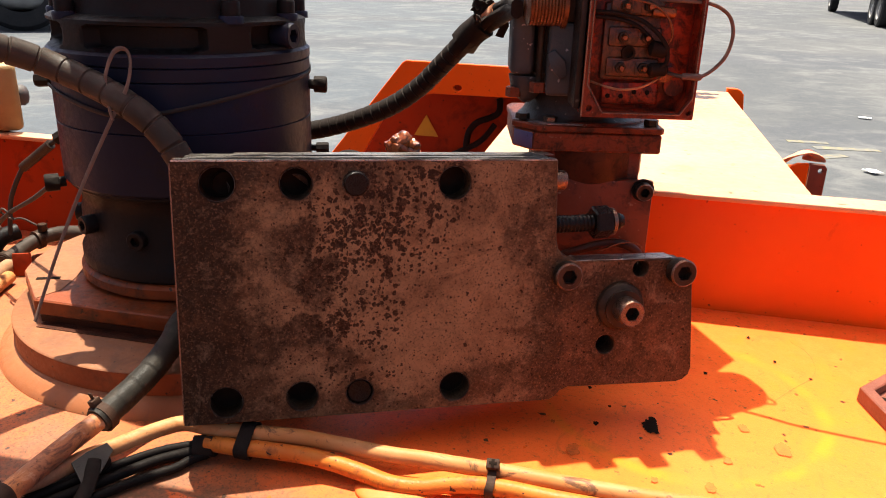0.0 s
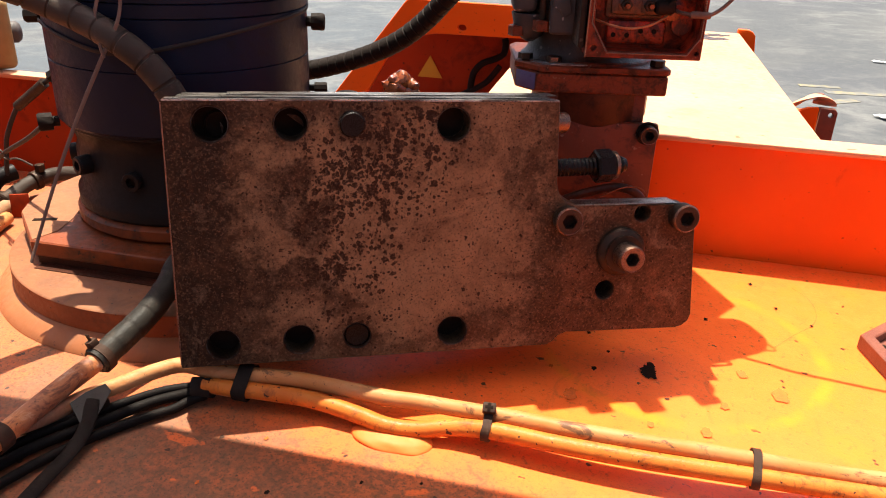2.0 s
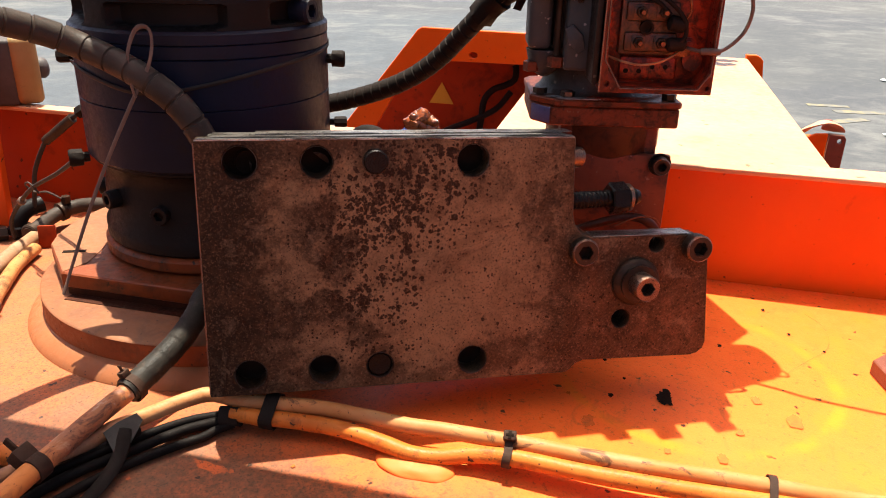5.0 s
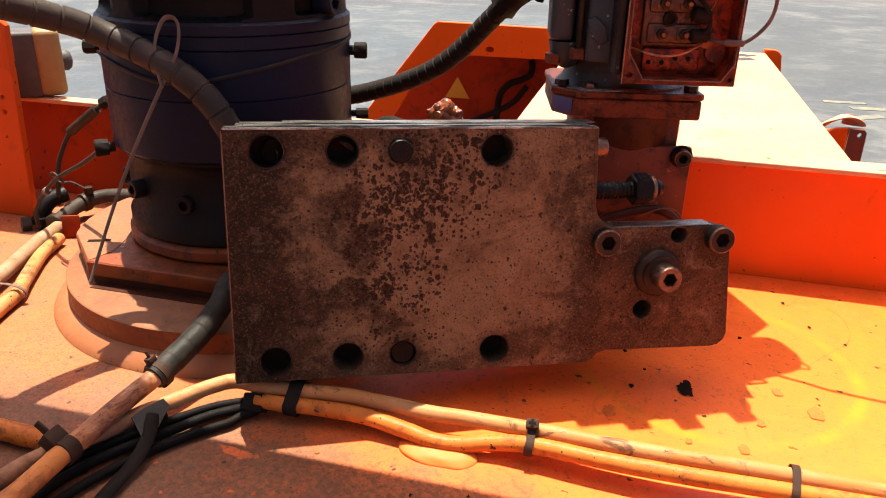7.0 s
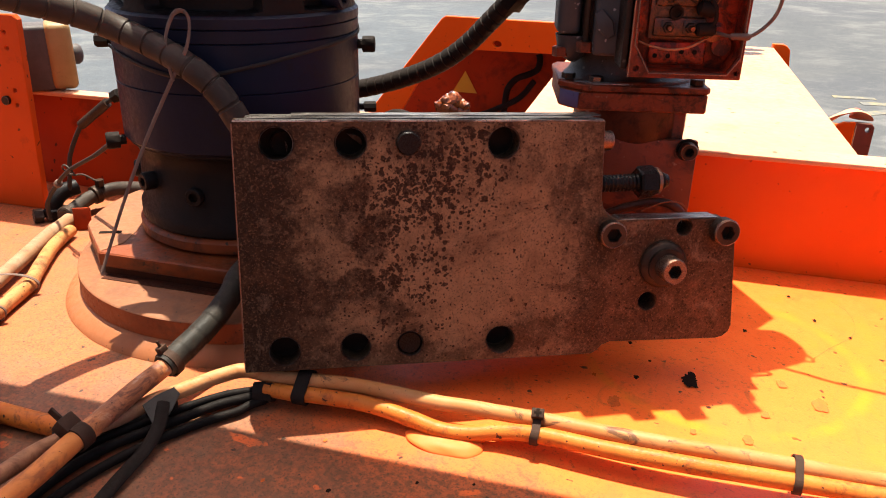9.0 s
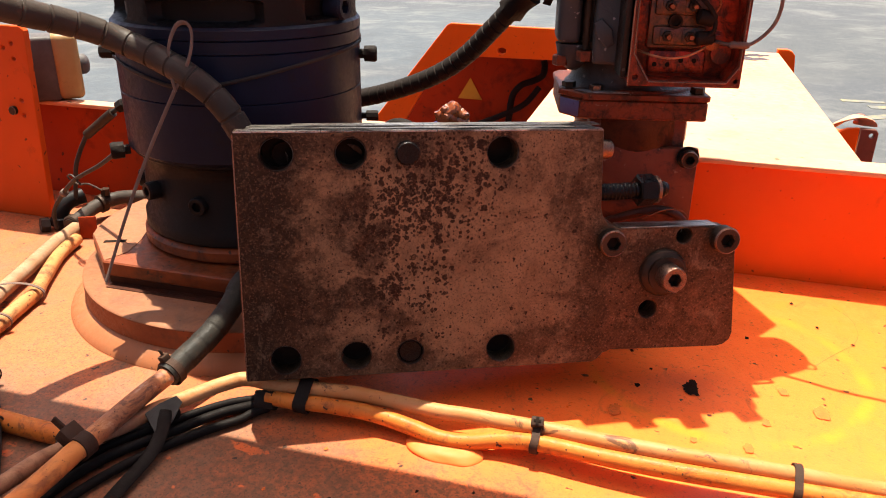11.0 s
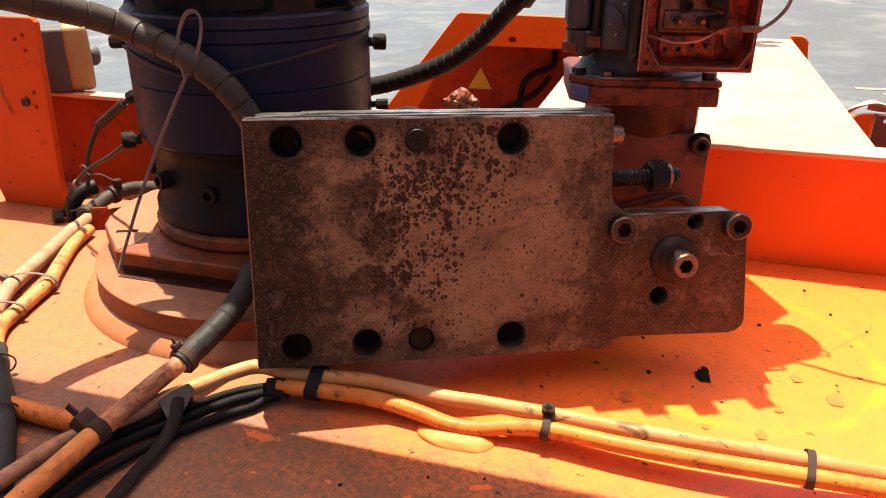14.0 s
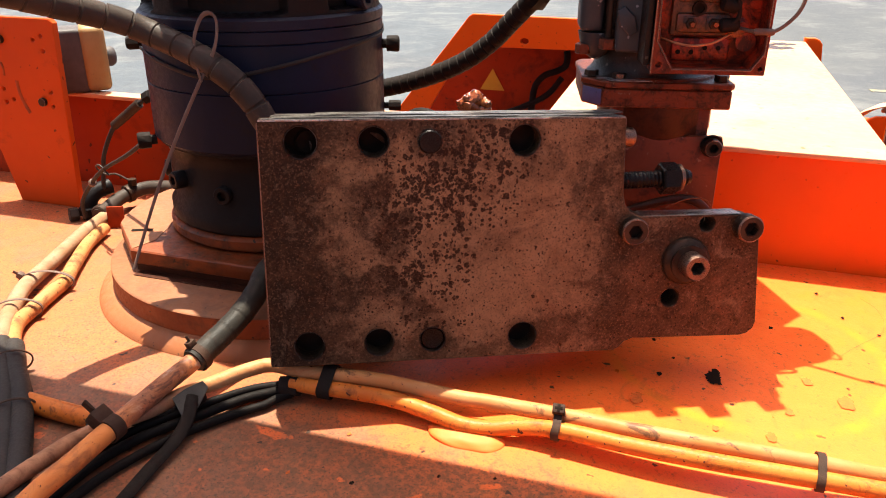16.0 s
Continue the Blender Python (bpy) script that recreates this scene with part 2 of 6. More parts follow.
def grimy_cable():
    """Orange cable sheath, smeared brown beside the motor, brighter orange towards its loose end."""
    m, t, b = material("cable_brown", 0.48)
    b.inputs["Specular IOR Level"].default_value = 0.15
    y = axis_of(t, 1)
    big, mid, fine = noise_at(t, 14, 4, 0.55), noise_at(t, 70, 7, 0.72, (1, 0.5, 1), 0.8), noise_at(t, 210, 4, 0.6)
    clean = smooth(t, calc(t, "ADD", y, calc(t, "MULTIPLY", calc(t, "SUBTRACT", mid, 0.5), 0.08)), -0.075, -0.115)
    grimy = mix(t, ramp(t, big, 0.35, 0.65), (0.27, 0.110, 0.060), (0.36, 0.130, 0.050))
    grimy = mix(t, ramp(t, mid, 0.51, 0.58, 0, 0.8), grimy, (0.105, 0.045, 0.030))
    grimy = mix(t, ramp(t, mid, 0.46, 0.39, 0, 0.8), grimy, (0.43, 0.25, 0.165))
    bright = mix(t, ramp(t, big, 0.35, 0.65), (0.56, 0.20, 0.055), (0.50, 0.155, 0.036))
    bright = mix(t, ramp(t, mid, 0.48, 0.62, 0, 0.8), bright, (0.26, 0.085, 0.032))
    col = mix(t, clean, grimy, bright)
    col = mix(t, ramp(t, fine, 0.66, 0.69), col, (0.04, 0.018, 0.012))
    t.links.new(col, b.inputs["Base Color"])
    bumped(t, b, fine, 0.35, 0.001)
    return m


def toned_cable():
    """Orange sheath with painted light: sunlit pale on the bend beside the block, shaded drab left of it, tan and
    scraped further on.
    """
    m, t, b = material("cable_toned", 0.5)
    b.inputs["Specular IOR Level"].default_value = 0.15
    x = axis_of(t, 0)
    big, mid, fine = noise_at(t, 16, 4, 0.55), noise_at(t, 60, 7, 0.72, (0.5, 1, 1), 0.8), noise_at(t, 210, 4, 0.6)
    tan = mix(t, ramp(t, big, 0.35, 0.65), (0.43, 0.195, 0.075), (0.42, 0.150, 0.040))
    pale = mix(t, ramp(t, mid, 0.40, 0.60), (0.43, 0.215, 0.092), (0.37, 0.145, 0.050))
    drab = mix(t, ramp(t, mid, 0.40, 0.60), (0.36, 0.165, 0.085), (0.23, 0.100, 0.052))
    where = calc(t, "ADD", x, calc(t, "MULTIPLY", calc(t, "SUBTRACT", mid, 0.5), 0.05))
    # drab tone for the shaded stretch, pale tone for the sunlit bend
    col = mix(t, smooth(t, where, -0.078, -0.060), drab, pale)
    col = mix(t, smooth(t, where, 0.025, 0.060), col, tan)
    worn_dark = calc(t, "MULTIPLY", ramp(t, mid, 0.55, 0.62, 0, 0.85), smooth(t, x, 0.0, 0.06, 0.15, 1.0))
    col = mix(t, worn_dark, col, (0.085, 0.040, 0.022))
    col = mix(t, ramp(t, fine, 0.67, 0.70), col, (0.05, 0.022, 0.014))
    t.links.new(col, b.inputs["Base Color"])
    bumped(t, b, fine, 0.35, 0.001)
    return m


cable_brown = grimy_cable()
cable_toned = toned_cable()
girder_orange = worn("girder_orange", (0.72, 0.17, 0.030), (0.66, 0.14, 0.022), (0.30, 0.08, 0.03), 4, 0.6)
sign_yellow = worn("sign_yellow", (0.50, 0.30, 0.02), (0.45, 0.26, 0.02), (0.2, 0.1, 0.02), 20, 0.5)
cover_paint = worn("cover_paint", (0.17, 0.058, 0.036), (0.13, 0.042, 0.026), (0.05, 0.020, 0.014), 30, 0.45)


def pits_at(t, scale, warp):
    """Scattered round pits: how far each place lies from its pit's centre, and a random number for each pit."""
    c, n, v = t.nodes.new("ShaderNodeTexCoord"), node(t, "ShaderNodeTexNoise", Scale=scale * 1.7, Detail=6.0), node(t, "ShaderNodeTexVoronoi", Scale=scale)
    shift, place = t.nodes.new("ShaderNodeVectorMath"), t.nodes.new("ShaderNodeVectorMath")
    shift.operation, place.operation = "MULTIPLY_ADD", "ADD"
    shift.inputs[1].default_value, shift.inputs[2].default_value = (warp / scale,) * 3, (-0.5 * warp / scale,) * 3
    t.links.new(c.outputs["Object"], n.inputs["Vector"])
    t.links.new(n.outputs["Color"], shift.inputs[0])
    t.links.new(c.outputs["Object"], place.inputs[0])
    t.links.new(shift.outputs[0], place.inputs[1])
    t.links.new(place.outputs[0], v.inputs["Vector"])
    one = t.nodes.new("ShaderNodeSeparateXYZ")
    t.links.new(v.outputs["Color"], one.inputs[0])
    return v.outputs["Distance"], one.outputs[0]


def block_material():
    """Ground steel that has rusted brown: a dark oily margin, a pitted and blotched middle, a rubbed clean field and soft stains."""
    m, t, b = material("rusted_plate_steel", 0.45, 0.1)
    b.inputs["Specular IOR Level"].default_value = 0.10
    x, z = axis_of(t, 0), axis_of(t, 2)

    def bend(v, fac, amount):
        return calc(t, "ADD", v, calc(t, "MULTIPLY", calc(t, "SUBTRACT", fac, 0.5), amount))

    broad = noise_at(t, 9, 4, 0.6, None, 0.6)
    cloud = noise_at(t, 26, 6, 0.62, None, 0.5)
    mid = noise_at(t, 75, 6, 0.66, None, 0.4)
    grit = noise_at(t, 210, 6, 0.72)
    fine = noise_at(t, 520, 5, 0.7)
    brushed = noise_at(t, 40, 5, 0.65, (0.35, 1, 3.0), 0.3)
    wx, wz = bend(bend(x, cloud, 0.06), mid, 0.03), bend(bend(z, broad, 0.06), mid, 0.03)
    # the edge of the pitted part leans: further to the arm at the top
    lean = calc(t, "SUBTRACT", wx, calc(t, "MULTIPLY", calc(t, "SUBTRACT", z, 0.09), 0.45))
    # how far the rust has been rubbed light
    light = calc(t, "MULTIPLY", smooth(t, wx, 0.025, 0.10), smooth(t, wx, 0.315, 0.235, 0.25, 1))
    light = calc(t, "ADD", calc(t, "MULTIPLY", light, 0.80), 0.03)
    light = calc(t, "ADD", light, calc(t, "MULTIPLY", calc(t, "SUBTRACT", cloud, 0.5), 0.9))
    light = calc(t, "ADD", light, calc(t, "MULTIPLY", calc(t, "SUBTRACT", mid, 0.5), 0.95))
    light = calc(t, "ADD", light, calc(t, "MULTIPLY", calc(t, "SUBTRACT", brushed, 0.5), 0.35))
    light = calc(t, "ADD", light, calc(t, "MULTIPLY", calc(t, "SUBTRACT", grit, 0.5), 1.05))
    col = mix(t, smooth(t, light, 0.02, 0.92), (0.0215, 0.0132, 0.0076), (0.188, 0.1210, 0.0660))
    # the clean rubbed field beside the pitted part
    clean = calc(t, "MULTIPLY", smooth(t, lean, 0.165, 0.19), smooth(t, wx, 0.29, 0.215))
    clean = calc(t, "MULTIPLY", clean, smooth(t, wz, 0.02, 0.05, 0.2, 1))
    clean = calc(t, "MULTIPLY", clean, smooth(t, wz, 0.19, 0.155, 0.35, 1))
    col = mix(t, calc(t, "MULTIPLY", clean, calc(t, "MULTIPLY", ramp(t, grit, 0.34, 0.62, 0.35, 0.95), ramp(t, broad, 0.36, 0.60, 0.45, 1.0))), col, (0.212, 0.1320, 0.0690))
    # the arm keeps an even brown bloom
    arm = smooth(t, x, 0.285, 0.325)
    col = mix(t, calc(t, "MULTIPLY", arm, ramp(t, mid, 0.36, 0.64, 0.1, 0.9)), col, (0.112, 0.0500, 0.0245))
    # oil soaked into the face, with soft ragged borders
    for cx, cz, rx, rz, f in ((0.088, 0.140, 0.016, 0.024, 0.95), (0.102, 0.112, 0.014, 0.020, 0.9), (0.090, 0.072, 0.030, 0.014, 0.92), (0.115, 0.128, 0.010, 0.012, 0.8), (0.045, 0.048, 0.034, 0.024, 0.75), (0.020, 0.120, 0.026, 0.05, 0.6), (0.016, 0.185, 0.03, 0.02, 0.6), (0.118, 0.052, 0.014, 0.014, 0.85), (0.272, 0.140, 0.016, 0.022, 0.6), (0.268, 0.160, 0.022, 0.012, 0.45), (0.243, 0.026, 0.022, 0.016, 0.75), (0.285, 0.028, 0.022, 0.014, 0.55), (0.10, 0.004, 0.12, 0.014, 0.6), (0.150, 0.186, 0.016, 0.020, 0.6), (0.09, 0.204, 0.10, 0.010, 0.7), (0.225, 0.172, 0.020, 0.014, 0.5), (0.002, 0.10, 0.008, 0.12, 0.6), (0.363, 0.092, 0.034, 0.032, 0.5), (0.312, 0.104, 0.022, 0.020, 0.75), (0.412, 0.106, 0.024, 0.016, 0.7), (0.33, 0.024, 0.04, 0.012, 0.5), (0.436, 0.07, 0.010, 0.05, 0.55), (0.300, 0.060, 0.018, 0.026, 0.5), (0.38, 0.030, 0.03, 0.012, 0.35)):
        dx = calc(t, "DIVIDE", calc(t, "SUBTRACT", wx, cx), rx)
        dz = calc(t, "DIVIDE", calc(t, "SUBTRACT", wz, cz), rz)
        away = calc(t, "ADD", calc(t, "MULTIPLY", dx, dx), calc(t, "MULTIPLY", dz, dz))
        col = mix(t, calc(t, "MULTIPLY", smooth(t, away, 1.7, 0.6, 0, f), ramp(t, mid, 0.44, 0.60, 1.0, 0.55)), col, (0.0125, 0.0072, 0.0044))
    # soft dark haloes round the drilled holes
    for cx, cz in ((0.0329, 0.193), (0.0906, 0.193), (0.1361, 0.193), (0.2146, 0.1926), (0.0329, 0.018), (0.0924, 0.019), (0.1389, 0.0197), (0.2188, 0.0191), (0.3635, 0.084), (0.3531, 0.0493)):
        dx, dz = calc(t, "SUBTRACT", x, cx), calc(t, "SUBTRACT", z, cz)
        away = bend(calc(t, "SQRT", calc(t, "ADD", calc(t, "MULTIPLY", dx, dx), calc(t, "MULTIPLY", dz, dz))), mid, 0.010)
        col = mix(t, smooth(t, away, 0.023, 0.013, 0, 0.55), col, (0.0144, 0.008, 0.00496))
    smear = noise_at(t, 14, 6, 0.66, (0.5, 1, 1.9), 0.9)
    col = mix(t, calc(t, "MULTIPLY", smooth(t, lean, 0.15, 0.21), smooth(t, smear, 0.52, 0.66, 0, 0.62)), col, (0.0416, 0.0188, 0.0092))
    # brown bloom in soft clouds over the rubbed parts
    bloom = noise_at(t, 34, 9, 0.76, None, 0.6)
    col = mix(t, calc(t, "MULTIPLY", ramp(t, bloom, 0.47, 0.62, 0, 0.72), calc(t, "SUBTRACT", 1.0, calc(t, "MULTIPLY", clean, 0.55))), col, (0.058, 0.030, 0.0150))
    col = mix(t, ramp(t, bloom, 0.45, 0.34, 0, 0.40), col, (0.205, 0.142, 0.088))
    # crisp rust islands and pits, crowded in the middle, few on the clean field
    zone = calc(t, "MULTIPLY", smooth(t, wx, 0.070, 0.112), smooth(t, lean, 0.20, 0.165))
    zone = calc(t, "MULTIPLY", calc(t, "MULTIPLY", zone, smooth(t, wz, 0.012, 0.035)), smooth(t, broad, 0.34, 0.50, 0.35, 1))
    crowd = calc(t, "MULTIPLY", zone, smooth(t, cloud, 0.36, 0.58, 0.25, 1.0))
    for scale, warp, few, many, tint in ((88, 1.25, 0.05, 0.42, (0.0200, 0.0098, 0.0056)), (150, 1.0, 0.09, 0.55, (0.0170, 0.0082, 0.0046)), (300, 0.7, 0.15, 0.58, (0.0150, 0.0072, 0.0042))):
        far, chance = pits_at(t, scale, warp)
        size = calc(t, "SUBTRACT", calc(t, "ADD", calc(t, "MULTIPLY", crowd, many - few), few), calc(t, "MULTIPLY", chance, 0.62))
        edge = calc(t, "SUBTRACT", calc(t, "ADD", size, calc(t, "MULTIPLY", calc(t, "SUBTRACT", mid, 0.5), 0.35)), far)
        col = mix(t, smooth(t, calc(t, "ADD", edge, 0.18), -0.02, 0.05, 0, 0.92), col, tint)
    # bare rubbed grains between them, and fine tooth everywhere
    bare = calc(t, "MULTIPLY", calc(t, "MULTIPLY", zone, ramp(t, mid, 0.50, 0.60)), ramp(t, grit, 0.52, 0.60, 0, 0.55))
    col = mix(t, bare, col, (0.25, 0.160, 0.090))
    col = mix(t, ramp(t, fine, 0.54, 0.66, 0, 0.42), col, (0.20, 0.120, 0.072))
    col = mix(t, ramp(t, fine, 0.46, 0.36, 0, 0.68), col, (0.018, 0.0096, 0.0060))
    t.links.new(col, b.inputs["Base Color"])
    t.links.new(ramp(t, mid, 0.3, 0.7, 0.36, 0.62), b.inputs["Roughness"])
    bumped(t, b, calc(t, "ADD", calc(t, "MULTIPLY", fine, 0.4), mid), 0.45, 0.0006)
    return m


plate_steel = block_material()


def deck_material():
    """Glossy orange paint, dulled by dust and brown grime round the motor and the cables."""
    m, t, b = material("deck_paint", 0.4)
    b.inputs["Specular IOR Level"].default_value = 0.35
    x, y = axis_of(t, 0), axis_of(t, 1)
    big = noise_at(t, 5, 5, 0.6, None, 0.5)
    mid = noise_at(t, 24, 8, 0.68, None, 0.3)
    fine = noise_at(t, 240, 5, 0.7)
    grit = noise_at(t, 190, 6, 0.72)
    wob = calc(t, "MULTIPLY", calc(t, "SUBTRACT", big, 0.5), 0.5)
    col = mix(t, ramp(t, mid, 0.35, 0.65), (0.86, 0.158, 0.028), (0.80, 0.134, 0.022))
    # pale dust to the left, thinner towards the clean right part
    dusty = smooth(t, calc(t, "ADD", x, wob), 0.24, -0.06)
    dusty = calc(t, "MAXIMUM", dusty, smooth(t, calc(t, "ADD", y, calc(t, "MULTIPLY", wob, 0.3)), 0.05, -0.04, 0, 0.40))
    col = mix(t, calc(t, "MULTIPLY", dusty, ramp(t, fine, 0.3, 0.65, 0.45, 0.90)), col, (0.198, 0.072, 0.028))
    # brown grime on the near left; carried right as a painted shade tone
    near = calc(t, "MULTIPLY", smooth(t, calc(t, "ADD", x, wob), 0.85, 0.05), smooth(t, calc(t, "ADD", y, calc(t, "MULTIPLY", wob, 0.3)), 0.01, -0.04))
    col = mix(t, calc(t, "MULTIPLY", near, ramp(t, mid, 0.35, 0.65, 0.50, 0.92)), col, (0.205, 0.070, 0.032))
    grime = calc(t, "ADD", calc(t, "MULTIPLY", near, 0.13), calc(t, "ADD", calc(t, "MULTIPLY", mid, 0.10), calc(t, "MULTIPLY", grit, 0.90)))
    col = mix(t, ramp(t, grime, 0.56, 0.70, 0, 0.85), col, (0.125, 0.052, 0.025))
    # scuffs, flakes and specks
    scuff = noise_at(t, 38, 7, 0.7, (1, 0.45, 1), 1.0)
    col = mix(t, ramp(t, scuff, 0.57, 0.68, 0, 0.4), col, (0.26, 0.080, 0.022))
    flakes = noise_at(t, 36, 3, 0.5, None, 0.4)
    col = mix(t, calc(t, "MULTIPLY", near, ramp(t, flakes, 0.655, 0.68, 0, 0.8)), col, (0.72, 0.13, 0.024))
    dots = noise_at(t, 85, 2, 0.5)
    col = mix(t, ramp(t, dots, 0.715, 0.735), col, (0.035, 0.015, 0.010))
    # trodden brown stains in the dust
    trod = noise_at(t, 13, 7, 0.68, (1, 0.7, 1), 0.7)
    col = mix(t, calc(t, "MULTIPLY", dusty, ramp(t, trod, 0.48, 0.64, 0, 0.7)), col, (0.155, 0.085, 0.048))
    # sandy grit, thickest on the dusty side
    sand = noise_at(t, 430, 3, 0.6)
    thickness = calc(t, "ADD", calc(t, "MULTIPLY", calc(t, "MAXIMUM", dusty, near), 0.75), 0.12)
    col = mix(t, calc(t, "MULTIPLY", thickness, ramp(t, sand, 0.56, 0.64)), col, (0.09, 0.042, 0.022))
    col = mix(t, calc(t, "MULTIPLY", thickness, ramp(t, sand, 0.38, 0.28, 0, 0.25)), col, (0.42, 0.18, 0.085))
    # rubbed yellow ring and smears; sun glare also put into the right side's yellow
    dx, dy = calc(t, "SUBTRACT", x, 0.395), calc(t, "SUBTRACT", y, 0.225)
    rad = calc(t, "SQRT", calc(t, "ADD", calc(t, "MULTIPLY", dx, dx), calc(t, "MULTIPLY", dy, dy)))
    ring = calc(t, "MULTIPLY", smooth(t, rad, 0.122, 0.130), smooth(t, rad, 0.142, 0.133))
    right = smooth(t, calc(t, "ADD", x, wob), 0.38, 0.52)
    col = mix(t, calc(t, "MULTIPLY", right, ramp(t, mid, 0.50, 0.62, 0, 0.28)), col, (0.80, 0.215, 0.014))
    col = mix(t, calc(t, "MULTIPLY", ring, ramp(t, mid, 0.40, 0.58, 0.0, 0.42)), col, (0.76, 0.235, 0.008))
    t.links.new(col, b.inputs["Base Color"])
    t.links.new(calc(t, "ADD", calc(t, "MULTIPLY", dusty, 0.25), ramp(t, mid, 0.3, 0.7, 0.27, 0.42)), b.inputs["Roughness"])
    bumped(t, b, fine, 0.3, 0.0006)
    return m


deck_paint = deck_material()


def asphalt_material():
    m, t, b = material("asphalt", 0.85)
    big = noise_at(t, 0.30, 4, 0.55, (0.8, 0.55, 1), 0.6)
    mid = noise_at(t, 0.9, 5, 0.6, (0.8, 0.6, 1), 0.5)
    blots = noise_at(t, 2.6, 7, 0.68, (0.7, 0.8, 1), 0.7)
    grain = noise_at(t, 11, 6, 0.7)
    fine = noise_at(t, 60, 4, 0.7)
    x, y = axis_of(t, 0), axis_of(t, 1)
    col = mix(t, smooth(t, big, 0.40, 0.60), (0.040, 0.044, 0.049), (0.056, 0.058, 0.060))
    # shade put into the colour: bluer dapples on one side, dark bands across the yard
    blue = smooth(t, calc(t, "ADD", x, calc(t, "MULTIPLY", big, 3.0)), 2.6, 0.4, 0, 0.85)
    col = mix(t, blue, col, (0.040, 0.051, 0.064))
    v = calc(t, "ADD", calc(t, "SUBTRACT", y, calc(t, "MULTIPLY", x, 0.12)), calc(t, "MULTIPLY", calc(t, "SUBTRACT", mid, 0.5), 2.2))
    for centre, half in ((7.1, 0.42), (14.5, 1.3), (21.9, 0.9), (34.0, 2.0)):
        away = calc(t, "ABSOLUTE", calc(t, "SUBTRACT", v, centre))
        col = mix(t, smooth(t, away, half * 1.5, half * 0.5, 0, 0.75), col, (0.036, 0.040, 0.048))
    # sunlit and shaded dapples painted as pale and dark blots, broken up by coarse grain
    pale = calc(t, "ADD", calc(t, "MULTIPLY", mid, 0.45), calc(t, "MULTIPLY", blots, 0.55))
    col = mix(t, smooth(t, pale, 0.47, 0.64, 0, 0.66), col, (0.122, 0.122, 0.118))
    col = mix(t, smooth(t, pale, 0.47, 0.38, 0, 0.6), col, (0.030, 0.034, 0.041))
    col = mix(t, ramp(t, grain, 0.52, 0.64, 0, 0.4), col, (0.036, 0.038, 0.041))
    col = mix(t, ramp(t, grain, 0.46, 0.36, 0, 0.25), col, (0.105, 0.104, 0.100))
    col = mix(t, ramp(t, fine, 0.55, 0.7, 0, 0.3), col, (0.04, 0.041, 0.043))
    t.links.new(col, b.inputs["Base Color"])
    bumped(t, b, fine, 0.5, 0.004)
    return m


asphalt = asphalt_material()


# ---- mesh helpers ----
def link(name, bm, mat, parent=None, label="", smooth=40):
    me = bpy.data.meshes.new(name)
    bmesh.ops.recalc_face_normals(bm, faces=bm.faces)
    if smooth:
        for f in bm.faces:
            f.smooth = True
        for e in bm.edges:
            if len(e.link_faces) == 2 and e.calc_face_angle(0) > radians(smooth):
                e.smooth = False
    bm.to_mesh(me)
    bm.free()
    me.materials.append(mat)
    ob = new(name, me)
    if parent:
        ob.parent = parent
    if label:
        ob["label"] = label
    return ob


def part(name, bm, mat, parent, label="", smooth=40):
    return link(name, bm, mat, parent, label, smooth)


def thing(name, m, label, category, group="", kind=""):
    ob = new(name)
    ob.empty_display_size = 0.05
    ob.matrix_world = m
    return tagged(ob, label, category, group, kind)


def box(x0, x1, y0, y1, z0, z1, bevel=0.0, seg=2, m=None):
    bm = bmesh.new()
    bmesh.ops.create_cube(bm, size=1)
    bmesh.ops.transform(bm, matrix=Matrix.Translation(((x0 + x1) / 2, (y0 + y1) / 2, (z0 + z1) / 2)) @ Matrix.Diagonal((x1 - x0, y1 - y0, z1 - z0, 1)), verts=bm.verts)
    if bevel:
        bmesh.ops.bevel(bm, geom=bm.edges[:], offset=bevel, segments=seg, profile=0.5, affect="EDGES")
    if m:
        bmesh.ops.transform(bm, matrix=m, verts=bm.verts)
    return bm


def lathe(profile, seg=48, m=None, closed=True):
    """Turns a profile of (radius, height) round z."""
    bm = bmesh.new()
    rings = []
    for r, z in profile:
        rings.append([bm.verts.new((r * math.cos(2 * math.pi * k / seg), r * math.sin(2 * math.pi * k / seg), z)) for k in range(seg)])
    for a, b in zip(rings, rings[1:]):
        for k in range(seg):
            bm.faces.new((a[k], a[(k + 1) % seg], b[(k + 1) % seg], b[k]))
    if closed:
        bm.faces.new(rings[0][::-1])
        bm.faces.new(rings[-1])
    if m:
        bmesh.ops.transform(bm, matrix=m, verts=bm.verts)
    return bm


def join(*bms):
    out = bmesh.new()
    for bm in bms:
        me = bpy.data.meshes.new("join")
        bm.to_mesh(me)
        bm.free()
        out.from_mesh(me)
        bpy.data.meshes.remove(me)
    return out


def spline(points, step):
    """Catmull-Rom through the points, resampled at even steps."""
    p = [Vector(q) for q in points]
    p = [2 * p[0] - p[1], *p, 2 * p[-1] - p[-2]]
    fine = []
    for a, b, c, d in zip(p, p[1:], p[2:], p[3:]):
        for k in range(24):
            s = k / 24
            fine.append(0.5 * ((2 * b) + (c - a) * s + (2 * a - 5 * b + 4 * c - d) * s * s + (3 * b - a - 3 * c + d) * s**3))
    fine.append(p[-2])
    out, left = [fine[0]], step
    for a, b in zip(fine, fine[1:]):
        while (b - a).length >= left and left > 0:
            a = a + (b - a).normalized() * left
            out.append(a)
            left = step
        left -= (b - a).length
    if (out[-1] - fine[-1]).length > step * 0.3:
        out.append(fine[-1])
    return out


